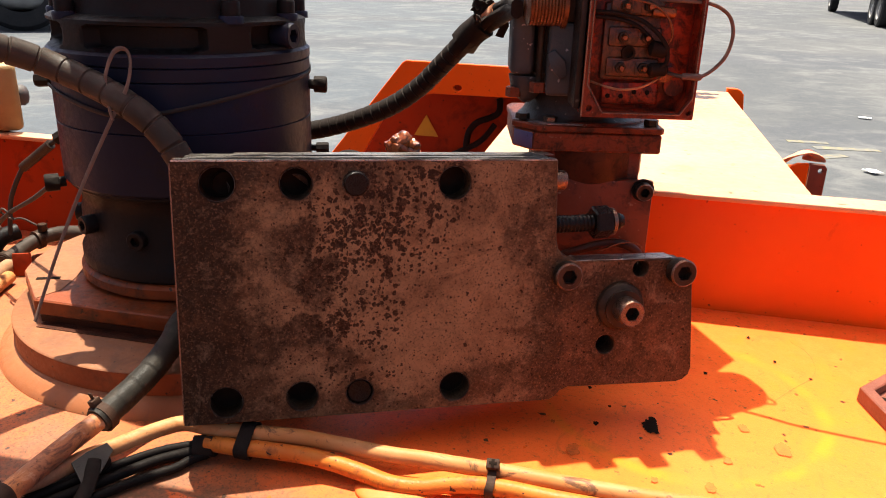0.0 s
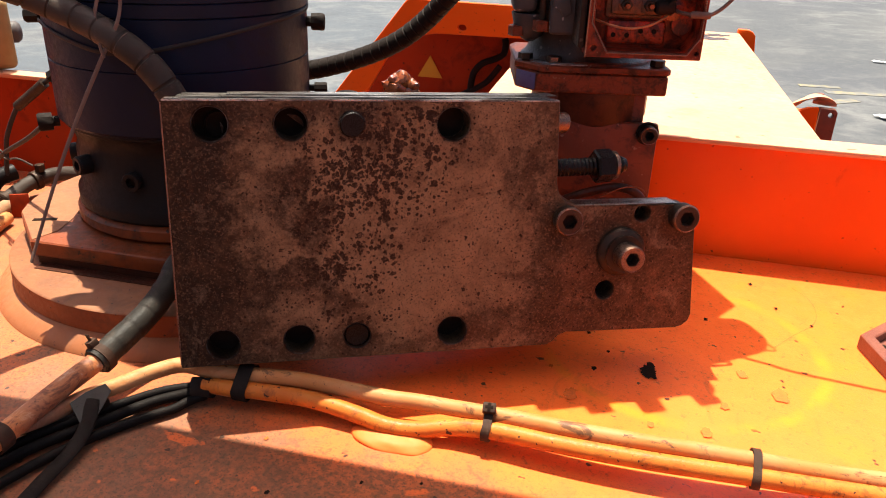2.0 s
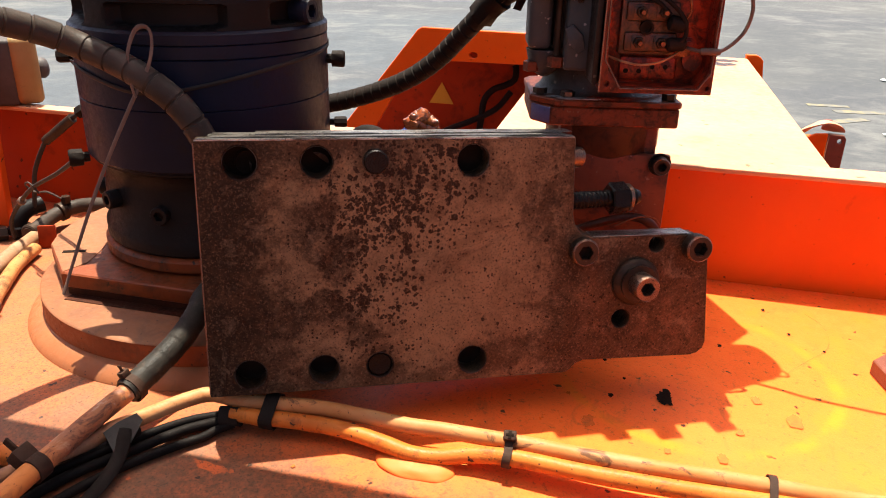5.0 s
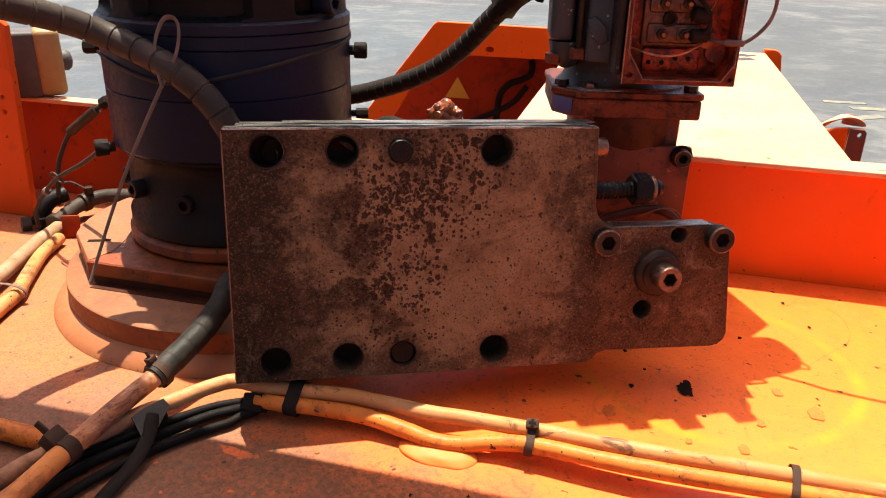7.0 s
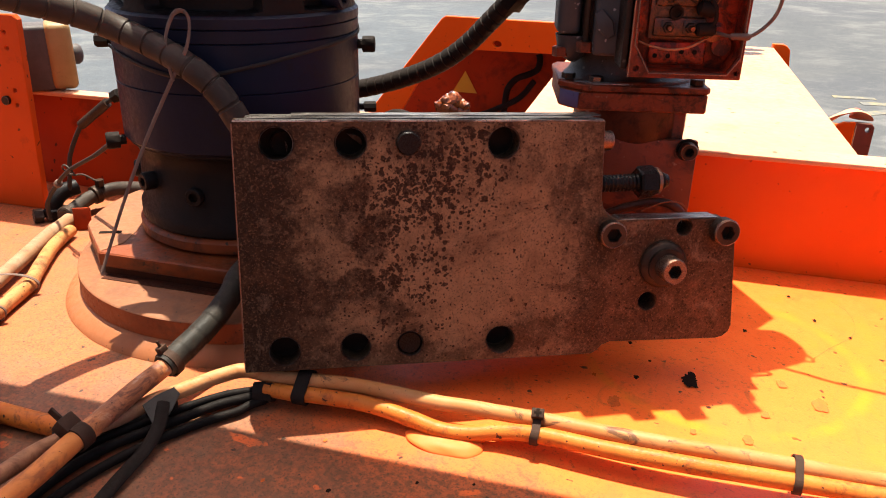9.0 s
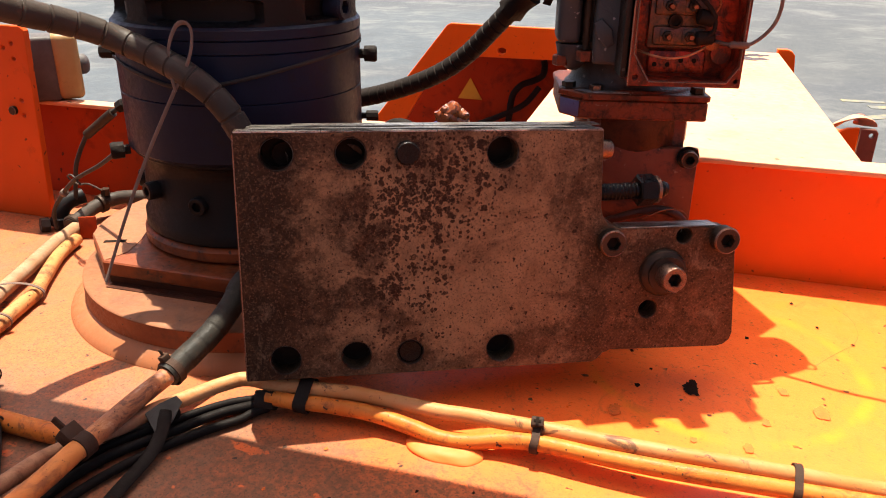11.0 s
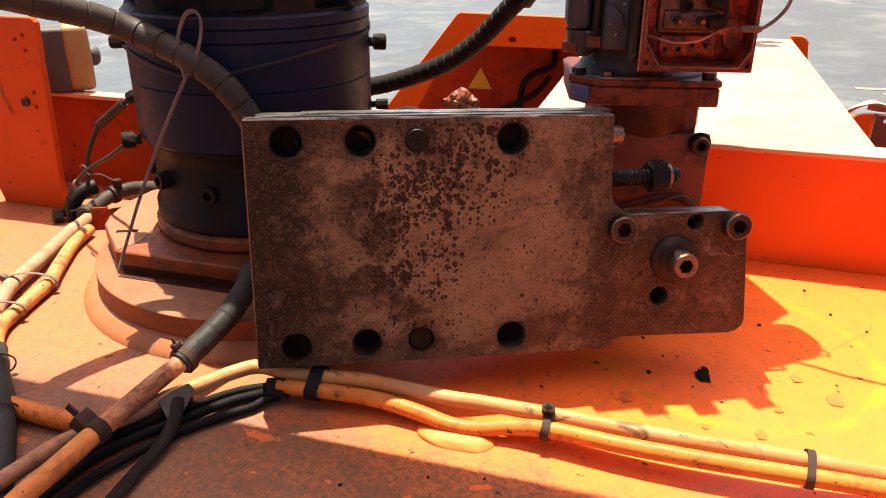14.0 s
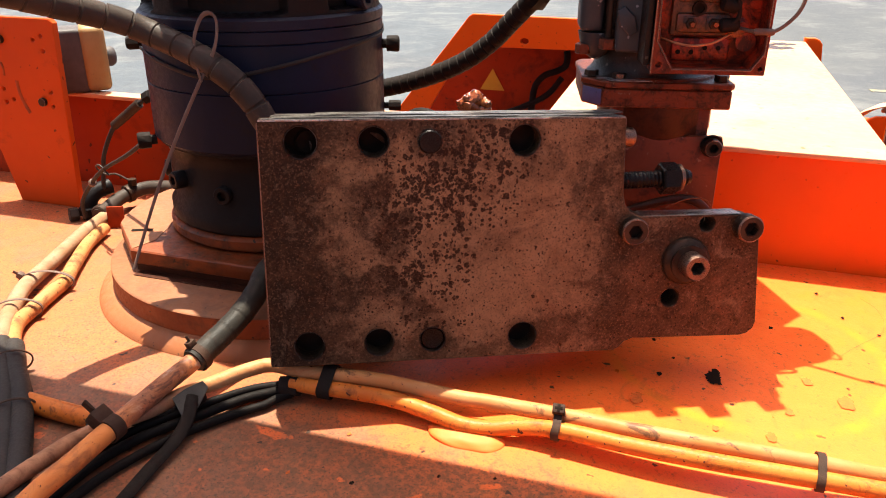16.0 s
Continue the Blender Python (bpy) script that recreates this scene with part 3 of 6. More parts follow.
def tube(points, radius, seg=14, step=0.006, wobble=0.0, width=None, up=None):
    """A round (or, with width, flat) section swept along a smooth line; radius may be a function of the length along it."""
    path = spline(points, step)
    bm = bmesh.new()
    rings, run, side = [], 0.0, None
    for i, c in enumerate(path):
        d = (path[min(i + 1, len(path) - 1)] - path[max(i - 1, 0)]).normalized()
        if i:
            run += (c - path[i - 1]).length
        if up is not None:
            side = d.cross(Vector(up)).normalized()
        elif side is None:
            side = d.orthogonal().normalized()
        else:
            side = (side - d * side.dot(d)).normalized()
        over = side.cross(d)
        r = radius(run) if callable(radius) else radius
        ring = []
        for k in range(seg):
            a = 2 * math.pi * k / seg
            rr = r * (1 + wobble * (noise.noise(Vector((c.x * 40 + k * 0.7, c.y * 40, c.z * 40)))))
            w = width if width else rr
            ring.append(bm.verts.new(c + side * (w * math.cos(a)) + over * (rr * math.sin(a))))
        rings.append(ring)
    for a, b in zip(rings, rings[1:]):
        for k in range(seg):
            bm.faces.new((a[k], a[(k + 1) % seg], b[(k + 1) % seg], b[k]))
    bm.faces.new(rings[0][::-1])
    bm.faces.new(rings[-1])
    return bm


def circle(x, z, r, seg=28):
    return [(x + r * math.cos(2 * math.pi * k / seg), z + r * math.sin(2 * math.pi * k / seg)) for k in range(seg)]


def sheet(outline, holes, y0, y1, bevel=0.0, m=None):
    """A plate in the x-z plane from y0 to y1 with holes right through it."""
    bm = bmesh.new()
    edges = []
    for loop in (outline, *holes):
        vs = [bm.verts.new((x, y0, z)) for x, z in loop]
        edges += [bm.edges.new((vs[k], vs[(k + 1) % len(vs)])) for k in range(len(vs))]
    bmesh.ops.triangle_fill(bm, use_beauty=True, use_dissolve=False, edges=edges)
    rim = [e for e in bm.edges if len(e.link_faces) == 1]
    made = bmesh.ops.extrude_face_region(bm, geom=bm.faces[:])
    top = [v for v in made["geom"] if isinstance(v, bmesh.types.BMVert)]
    bmesh.ops.translate(bm, vec=(0, y1 - y0, 0), verts=top)
    bmesh.ops.recalc_face_normals(bm, faces=bm.faces)
    if bevel:
        sharp = [e for e in bm.edges if len(e.link_faces) == 2 and e.calc_face_angle(0) > radians(60)]
        bmesh.ops.bevel(bm, geom=sharp, offset=bevel, segments=1, affect="EDGES")
    if m:
        bmesh.ops.transform(bm, matrix=m, verts=bm.verts)
    return bm


def along(p, d, roll=0):
    """A pose at p whose z axis points along d."""
    return Matrix.Translation(p) @ Vector(d).to_track_quat("Z", "Y").to_matrix().to_4x4() @ pose(0, 0, 0, 0, 0, roll)


def hexagon(r, h, chamfer=0.1):
    c = r * chamfer
    return lathe([(r - c, 0), (r, c), (r, h - c), (r - c, h)], 6)


def cap_screw(name, parent, p, d, r, h, mat, label="", socket=True):
    """A socket head screw whose head rises along d from p."""
    m = along(p, d)
    k = r * 0.60
    prof = [(r, 0), (r, h * 0.86), (r * 0.9, h)]
    if socket:
        prof += [(k, h), (k, h * 0.3)]
    head = part(name, lathe(prof, 30, m), mat, parent, label)
    # thin bright ring stands for the highlight on the screw's rim
    part("bright_rim", lathe([(r * 0.985, h * 0.85), (r * 1.012, h * 0.868), (r * 0.905, h * 1.006), (r * 0.86, h * 0.992)], 30, m, False), bright_steel if mat is not dark_cast and mat is not blue_paint else mat, head)
    if socket:
        hexa = circle(0, 0, k * 0.93, 6)
        part("socket", sheet(circle(0, 0, k * 1.02), [hexa], h * 0.31, h * 0.975, 0, m @ pose(0, 0, 0, 90)), mat, head)
        part("socket_floor", lathe([(k, h * 0.30), (k, h * 0.34)], 16, m), black_hole, head)
    return head


def move(bm, m):
    bmesh.ops.transform(bm, matrix=m, verts=bm.verts)
    return bm


# ---- setting ----
GROUND = -1.0
bm = bmesh.new()
bmesh.ops.create_grid(bm, x_segments=2, y_segments=2, size=150)
move(bm, Matrix.Translation((0, 60, GROUND)))
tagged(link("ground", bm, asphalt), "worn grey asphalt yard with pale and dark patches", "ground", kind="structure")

tagged(link("deck_floor", box(-1.6, 1.6, -1.6, 0.4565, -0.02, 0.0, 0.002), deck_paint), "orange painted steel deck, scratched, stained and dusty", "deck", kind="structure")

legs = thing("deck_frame", pose(0, 0, GROUND), "plain steel frame that carries the deck", "frame", kind="structure")
for x in (-1.4, 1.4):
    for y in (-1.4, 0.25):
        part("leg", box(x - 0.06, x + 0.06, y - 0.06, y + 0.06, 0, 0.979, 0.004), girder_orange, legs)

bulkhead = thing("wall_back", pose(0, 0.457, 0), "orange painted steel edge wall with a folded top lip in a pale, sunlit tone", "edge wall", kind="structure")
part("wall_plate", box(-0.25, 1.6, 0, 0.010, -0.3, 0.1405, 0.0015), wall_paint, bulkhead)
# shaded stretch of the wall, in the darker paint
part("side_plate", box(-1.6, -0.2505, 0, 0.010, -0.3, 0.1405, 0.0015), wall_shade_grime, bulkhead, "stretch of the wall painted darker to stand for shade")
part("top_lip", box(-0.25, 1.6, -0.015, 0.030, 0.141, 0.1475, 0.002), beam_paint, bulkhead, "top lip in a pale, sunlit tone")
part("top_lip", box(-1.6, -0.2505, -0.015, 0.0102, 0.141, 0.1475, 0.002), beam_paint, bulkhead, "top lip in a pale, sunlit tone")


# unseen wall added behind the camera to keep sky light off the left side
near = thing("wall_near", pose(0, -0.78, 0), "plain dull brown wall added out of view to block sky light", "main beam", kind="structure")
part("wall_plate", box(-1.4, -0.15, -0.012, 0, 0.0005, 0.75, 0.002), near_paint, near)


def extend_beam():
    """The telescoping arm that runs out from the deck, with its end frame."""
    r = thing("telescopic_beam", pose(0.34, 0.5, 0), "orange steel telescopic beam with a pale, sunlit-toned top, running out from the deck", "beam")
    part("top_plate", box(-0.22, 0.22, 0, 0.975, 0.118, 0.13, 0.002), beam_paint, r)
    for k, (x, y, s) in enumerate(((0.10, 0.90, 0.035), (0.145, 0.86, 0.028), (0.075, 0.85, 0.02), (0.165, 0.92, 0.02), (0.05, 0.93, 0.018))):
        flake = bmesh.new()
        ring = [flake.verts.new((x + s * 1.3 * (1 + 0.8 * noise.noise(Vector((math.cos(a) * 2, math.sin(a) * 2, k * 5.3)))) * math.cos(a), y + s * (1 + 0.8 * noise.noise(Vector((math.cos(a) * 2.4, k * 3.7, math.sin(a) * 2.4)))) * math.sin(a), 0.1304)) for a in [2 * math.pi * q / 30 for q in range(30)]]
        flake.faces.new(ring)
        part("bare_patch", flake, bright_steel if k % 2 else lamp_grey, r, "flaked patch of bare metal")
    part("side_plate", box(-0.216, -0.204, 0, 0.975, -0.3, 0.118), wall_paint, r)
    part("side_plate", box(0.204, 0.216, 0, 0.975, -0.3, 0.118), wall_paint, r)
    end = [(-0.95, -0.30), (-0.93, -0.20), (-0.80, -0.118), (-0.585, 0.155), (-0.575, 0.161), (-0.05, 0.158), (-0.012, 0.146), (0.0, 0.135), (0.0, -0.30)]
    win = [(-0.84, -0.30), (-0.70, -0.105), (-0.632, 0.012), (-0.60, 0.048), (-0.56, 0.070), (-0.50, 0.080), (-0.12, 0.084), (-0.07, 0.070), (-0.04, 0.04), (-0.04, -0.30)]
    win = [(x, max(z, -0.295)) for x, z in win]
    part("end_plate", sheet(end, [win, [(-0.437 + 0.011 * math.cos(q), 0.0985 + 0.0075 * math.sin(q)) for q in (0.26 * k for k in range(24))]], 0.98, 0.995, 0.0015), wall_paint, r)
    part("end_ear", sheet([(0.2165, -0.30), (0.2165, 0.138), (0.240, 0.138), (0.249, 0.134), (0.256, 0.126), (0.262, 0.076), (0.262, -0.30)], [], 0.976, 0.995, 0.001), wall_paint, r, "rounded ear of the end plate")
    part("end_web", box(0.0005, 0.2160, 0.980, 0.995, -0.30, 0.1175), wall_paint, r)
    # shade inside the recess comes from the darker paint
    part("recess_back", sheet([(-0.80, -0.30), (-0.80, -0.118), (-0.60, 0.136), (-0.59, 0.14), (-0.02, 0.14), (-0.02, -0.30)], [], 1.125, 1.135, 0.001), wall_shade_grime, r)
    part("recess_top", box(-0.57, -0.02, 0.996, 1.124, 0.128, 0.140), wall_paint, r)
    part("warning_sign", sheet([(-0.035, 0), (0.035, 0), (0, 0.06)], [], -0.001, 0.001, 0, pose(-0.553, 1.122, -0.062)), sign_yellow, r, "yellow triangular warning sticker")
    return r


extend_beam()


def drive_motor():
    r = thing("drive_motor", pose(-0.275, 1.555, -0.245), "small bright blue electric motor inside the end frame", "motor")
    part("body", lathe([(0.03, -0.06), (0.042, -0.055), (0.042, 0.05), (0.034, 0.06)], 28, pose(0, 0, 0.05, 0, 90, 0)), motor_blue, r)
    for k in range(12):
        a = 2 * math.pi * k / 12
        part("fin", box(-0.05, 0.045, -0.001, 0.001, 0.041, 0.047, 0, 2, pose(0, 0, 0.05) @ pose(0, 0, 0, math.degrees(a))), motor_blue, r)
    part("terminal_box", box(-0.03, 0.035, -0.028, 0.028, 0.09, 0.122, 0.004), motor_blue, r)
    part("shaft_housing", lathe([(0.022, 0.06), (0.022, 0.10), (0.03, 0.102), (0.03, 0.14)], 20, pose(0, 0, 0.05, 0, 90, 0)), motor_blue, r)


drive_motor()

# ---- left motor on its base ----
MOTOR = Vector((-0.1395, 0.2774, 0))


def slewing_motor():
    r = thing("slewing_motor", Matrix.Translation(MOTOR), "large dusty dark blue slewing motor on an orange base", "motor")
    at = pose(0.0159, -0.0148, 0)
    part("base_ring", lathe([(0.1978, 0.0155), (0.1992, 0.0157), (0.1990, 0.0372), (0.1978, 0.0374)], 240, at), shaded_ring_side, r, "grimy orange side of the welded base ring, darkened for shade")
    part("ring_top", lathe([(0.1990, 0.0375), (0.1972, 0.0390), (0.02, 0.0390)], 240, at), toned_dust, r, "dusty top of the base ring in a shaded tone")
    part("weld_fillet", lathe([(0.2165, 0.0004), (0.2150, 0.0036), (0.2115, 0.0074), (0.2060, 0.0118), (0.2015, 0.0148), (0.1991, 0.0156)], 240, at, False), base_paint, r, "dusty weld fillet round the base ring")
    disc = [(0.185 * math.cos(radians(q)), 0.185 * math.sin(radians(q))) for q in range(-38, 209, 6)]
    plan = pose(0, 0, 0, 90)
    # plate in the shaded tone; its sunlit side gets a lighter sheet on top
    part("base_plate", sheet([(x, -y) for x, y in [(-0.1015, -0.1474), (0.13, -0.1474)] + disc], [], 0.0475, 0.0640, 0.0015, plan), grimy_shaded_base, r, "grimy orange base plate with a straight front edge, darkened for shade")
    part("plate_top", sheet([(x * 0.994, -y * 0.994) for x, y in [(-0.119, 0.05), (-0.121, -0.03), (-0.100, -0.085), (-0.092, -0.12), (-0.1010, -0.1462)] + disc[:29:-1]], [], 0.0641, 0.0646, 0, plan), toned_dust, r, "dusty side of the base plate in a lighter, sunlit tone")
    # two dark sheets laid under the plate's edge in place of its shadow
    part("gap_shade", sheet([(x * 0.97, -y * 0.97) for x, y in [(-0.1015, -0.1490), (0.12, -0.1490)] + disc], [], 0.0392, 0.0473, 0, plan), collar_brown, r, "dark sheet standing for shade in the gap under the plate")
    part("edge_shade", box(-0.094, 0.12, -0.1580, -0.1400, 0.0391, 0.0397), collar_brown, r, "dark strip standing for shade under the front edge of the plate")
    part("plate_slot", box(-0.012, 0.012, -0.0032, 0.0032, 0.0647, 0.0652, 0.0003, 1, pose(-0.1235, -0.0985, 0, 0, 0, 24)), black_hole, r, "dark slot in the base plate")
    part("foot_ring", lathe([(0.118, 0.0648), (0.118, 0.067), (0.124, 0.069), (0.124, 0.078), (0.119, 0.082), (0.05, 0.082)], 72), grimy_shaded_base, r, "orange foot ring")
    lower = part("lower_flange", lathe([(0.118, 0.082), (0.121, 0.085), (0.121, 0.098), (0.117, 0.103), (0.117, 0.14), (0.114, 0.15), (0.118, 0.165), (0.124, 0.170), (0.124, 0.172)], 72), dark_cast, r)
    part("gear_casing", lathe([(0.124, 0.172), (0.1285, 0.176), (0.1285, 0.2335), (0.1272, 0.2345), (0.1285, 0.2352), (0.1285, 0.2805), (0.1270, 0.2818), (0.1290, 0.2826), (0.1290, 0.2935), (0.1275, 0.2946), (0.1295, 0.2954), (0.1295, 0.304), (0.126, 0.307)], 96), blue_paint, r)
    def pocket(deg, half, z0, z1, depth):
        """A recess with rounded corners cast into the flange wall, told by its angles and heights."""
        return (radians(deg - half), radians(deg + half), z0, z1, depth)

    pockets = [pocket(-17, 13, 0.310, 0.331, 0.016), pocket(-75, 26, 0.309, 0.331, 0.014), pocket(-135, 20, 0.309, 0.331, 0.014), pocket(40, 24, 0.309, 0.331, 0.014), pocket(110, 24, 0.309, 0.331, 0.014)]
    bm = bmesh.new()
    levels = [(0.1265, 0.307), (0.1262, 0.3095)] + [(0.1262, 0.3095 + 0.0215 * k / 24) for k in range(1, 25)] + [(0.1255, 0.334), (0.122, 0.336), (0.112, 0.338), (0.109, 0.345), (0.103, 0.40), (0.101, 0.62), (0.09, 0.66), (0.03, 0.67)]
    rings = []
    n = 360
    for q, z in levels:
        ring = []
        for k in range(n):
            a = 2 * math.pi * k / n - math.pi
            cut = 0.0
            for a0, a1, z0, z1, depth in pockets:
                mid, half = (a0 + a1) / 2, (a1 - a0) / 2
                u, w = abs(a - mid) / half, abs(z - (z0 + z1) / 2) / ((z1 - z0) / 2)
                inside = max(0.0, min(1.0, (1.05 - (u**8 + w**6)) * 1.6))
                cut = max(cut, depth * inside)
            ring.append(bm.verts.new(((q - cut) * math.cos(a), (q - cut) * math.sin(a), z)))
        rings.append(ring)
    for a, b in zip(rings, rings[1:]):
        for k in range(n):
            bm.faces.new((a[k], a[(k + 1) % n], b[(k + 1) % n], b[k]))
    bm.faces.new(rings[-1])
    part("upper_casing", bm, dark_cast, r, "dark cast upper casing with pockets")
    for deg in (-1, -37, -118, -158, 25, 65, 95, 140):
        a = radians(deg)
        p = (0.1175 * math.cos(a), 0.1175 * math.sin(a), 0)
        part("screw_seat", lathe([(0.0115, 0.333), (0.0115, 0.3385), (0.0105, 0.340)], 24, Matrix.Translation(p)), blue_paint, r)
        cap_screw("screw", r, (p[0], p[1], 0.340), (0, 0, 1), 0.0085, 0.013, dark_cast)
    a = radians(-7)
    cap_screw("plug", r, (0.112 * math.cos(a), 0.112 * math.sin(a), 0.3195), (math.cos(a), math.sin(a), 0), 0.0125, 0.020, blue_paint, "round socket plug")
    for deg, z, rr in ((16, 0.266, 0.0085), (-139, 0.170, 0.009), (-155, 0.268, 0.007), (20, 0.195, 0.006)):
        a = radians(deg)
        d = Vector((math.cos(a), math.sin(a), 0))
        part("fitting", move(join(lathe([(rr * 0.6, 0), (rr * 0.6, 0.006), (rr, 0.0065), (rr * 1.05, 0.018), (rr * 0.9, 0.020)], 8)), along(d * 0.1275 + Vector((0, 0, z)), d)), rubber, r, "black screw plug")
    for deg, z in ((-88, 0.128), (-118, 0.135), (-60, 0.132), (-30, 0.132), (-150, 0.13)):
        a = radians(deg)
        d = Vector((math.cos(a), math.sin(a), 0))
        cap_screw("neck_plug", lower, d * 0.115 + Vector((0, 0, z)), d, 0.0095, 0.009 if deg != -118 else 0.014, dark_cast)
    return r


slewing_motor()


def around(deg, radius, z):
    a = radians(deg)
    return MOTOR + Vector((radius * math.cos(a), radius * math.sin(a), z))


# strap laid round the casing
strap = thing("strap", Matrix.Identity(4), "thin grey weathered strap tied round the motor casing", "strap")
pts = [around(d, 0.1305, z) for d, z in ((-140, 0.268), (-119, 0.264), (-100, 0.256), (-88, 0.252), (-75, 0.254), (-64, 0.258), (-41, 0.268), (-10, 0.277), (10, 0.28), (30, 0.282))]
part("band", tube(pts, 0.0020, 10, 0.008, 0, 0.0010, (0, 0, 1)), cable_grey, strap)

# ---- loose steel block ----
BLOCK = Matrix(((0.905, -0.423, -0.031, 0.0004), (0.424, 0.899, 0.113, 0.0003), (-0.020, -0.115, 0.993, 0.0402), (0, 0, 0, 1)))


def steel_block():
    r = thing("steel_block", BLOCK, "heavy rusty brown steel clamp block with drilled holes", "steel block")
    top, h = 0.2105, 0.2105
    Z = lambda z: top + z
    fillet = [(0.3025, Z(-0.066)), (0.3045, Z(-0.074)), (0.310, Z(-0.081)), (0.319, Z(-0.0853))]
    outline = [(0, 0), (0.304, 0.0005), (0.309, 0.0035), (0.3135, 0.0085), (0.321, 0.0115), (0.424, 0.0095), (0.431, 0.0110), (0.4365, 0.0155), (0.4385, 0.022), (0.4305, Z(-0.100)), (0.4275, Z(-0.0925)), (0.421, Z(-0.0875)), (0.413, Z(-0.0863))] + fillet[::-1] + [(0.30, top), (0, top)]
    holes = [circle(0.0329, Z(-0.0175), 0.0132), circle(0.0906, Z(-0.0177), 0.0125), circle(0.2146, Z(-0.0179), 0.0132), circle(0.0329, Z(-0.1925), 0.0130), circle(0.0924, Z(-0.1916), 0.0127), circle(0.1389, Z(-0.1908), 0.0113), circle(0.2188, Z(-0.1914), 0.0128), circle(0.3809, Z(-0.0935), 0.0072), circle(0.3531, Z(-0.1612), 0.0085)]
    body = part("plate", sheet(outline, holes, 0.0, 0.0205, 0.0008), plate_steel, r, smooth=30)
    back = [(0.007, 0.003), (0.30, 0.003), (0.30, 0.016), (0.42, 0.014), (0.42, Z(-0.095)), (0.30, Z(-0.095)), (0.293, top - 0.001), (0.007, top - 0.001)]
    part("backing_plate", sheet(back, [], 0.021, 0.030, 0.0008), plate_steel, r, smooth=30)
    part("rear_housing", box(0.03, 0.345, 0.0305, 0.115, 0.016, 0.112, 0.006), greasy, r, "greasy rear housing")
    part("rear_cover", box(0.03, 0.285, 0.0305, 0.11, 0.1125, 0.186, 0.006), greasy, r)
    for ring in ((0.0329, -0.0175, 0.0132), (0.0906, -0.0177, 0.0125), (0.2146, -0.0179, 0.0132), (0.0329, -0.1925, 0.0130), (0.0924, -0.1916, 0.0127), (0.1361, -0.0177, 0.0103), (0.1389, -0.1908, 0.0113), (0.2188, -0.1914, 0.0128)):
        part("hole_edge", lathe([(ring[2] + 0.0001, -0.0002), (ring[2] + 0.0001, 0.0001), (ring[2] - 0.0003, 0.0001), (ring[2] - 0.0006, -0.0012)], 36, along((ring[0], 0, Z(ring[1])), (0, -1, 0)), False), hole_rim, body)
    part("shim", box(0.012, 0.293, 0.004, 0.0285, top + 0.0012, top + 0.0019), ground_edge, r, "thin steel shim")
    part("shim", box(0.045, 0.302, 0.012, 0.031, top + 0.0021, top + 0.0027, 0, 2, pose(0, 0, 0, 0, 0, 0.6)), ground_edge, r, "thin steel shim")
    part("top_edge", box(0.003, 0.2985, 0.0008, 0.0105, top + 0.0003, top + 0.0009), ground_edge, r, "bright machined top edge")
    part("top_edge", box(0.009, 0.290, 0.0125, 0.0295, top + 0.0003, top + 0.0008), ground_edge, r)
    # bright strip stands for the sunlit line along the top front edge
    part("front_edge", box(0.001, 0.2990, -0.0004, 0.0009, top - 0.0006, top + 0.0005), ground_edge, body, "thin bright line along the front edge")
    part("arm_top_edge", box(0.322, 0.412, 0.0008, 0.0198, Z(-0.0858), Z(-0.0849), 0.0003, 1), ground_edge, body, "ground top edge of the arm")
    part("side_edge", box(-0.0004, 0.0006, -0.0004, 0.0008, 0.003, top - 0.002), bright_steel, body, "thin bright line along the side edge")
    # near-black discs put the shade inside the holes into colour
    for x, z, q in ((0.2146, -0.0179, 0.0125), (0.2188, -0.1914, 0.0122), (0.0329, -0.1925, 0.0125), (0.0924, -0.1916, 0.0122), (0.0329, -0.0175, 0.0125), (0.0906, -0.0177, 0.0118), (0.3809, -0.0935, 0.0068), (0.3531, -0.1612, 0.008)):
        part("hole_bottom", lathe([(q, 0), (q, 0.0006)], 24, along((x, 0.0206, Z(z)), (0, -1, 0))), black_hole, body, "near-black disc standing for shade at the bottom of a hole")
    part("dowel_pin", lathe([(0.0096, 0), (0.0096, 0.0030), (0.0086, 0.0040)], 28, along((0.1361, 0.0, Z(-0.0177)), (0, -1, 0))), oily_steel, r)
    part("dowel_pin", lathe([(0.0105, 0), (0.0105, 0.003), (0.0092, 0.004), (0.004, 0.0035)], 24, along((0.1389, 0.006, Z(-0.1908)), (0, -1, 0))), oily_steel, r)
    half = [(0.0100 * math.cos(radians(q)), 0.0100 * math.sin(radians(q))) for q in range(-30, 151, 12)]
    part("inner_screw", lathe([(0.0098, 0), (0.0098, 0.003), (0.0090, 0.0036), (0.0082, 0.003), (0.0082, 0.001)], 28, along((0.0375, 0.0195, Z(-0.0200)), (0.15, -1, 0.1))), black_hole, r, "near-black screw end inside a hole")
    # tilted grey plates added as the pale wedge and crescent inside two holes
    part("inner_wedge", sheet([(x, z) for x, z in half[2:12]], [], 0.0, 0.0012, 0.0002, pose(0.0905, 0.0115, Z(-0.0205), 24, 0, 0)), hole_rim, r, "grey slanted wedge inside a hole")
    part("inner_wedge", sheet([(x * 0.8, z * 0.8) for x, z in half[:7]], [], 0.0, 0.0012, 0.0002, pose(0.0335, 0.0120, Z(-0.0225), 20, 0, 0)), hole_rim, r, "grey slanted wedge inside a hole")
    cap_screw("screw", r, (0.3125, 0.0, Z(-0.0965)), (0, -1, 0), 0.0118, 0.0095, bolt_steel)
    cap_screw("screw", r, (0.4165, 0.0, Z(-0.0965)), (0, -1, 0), 0.0120, 0.0115, bolt_steel)
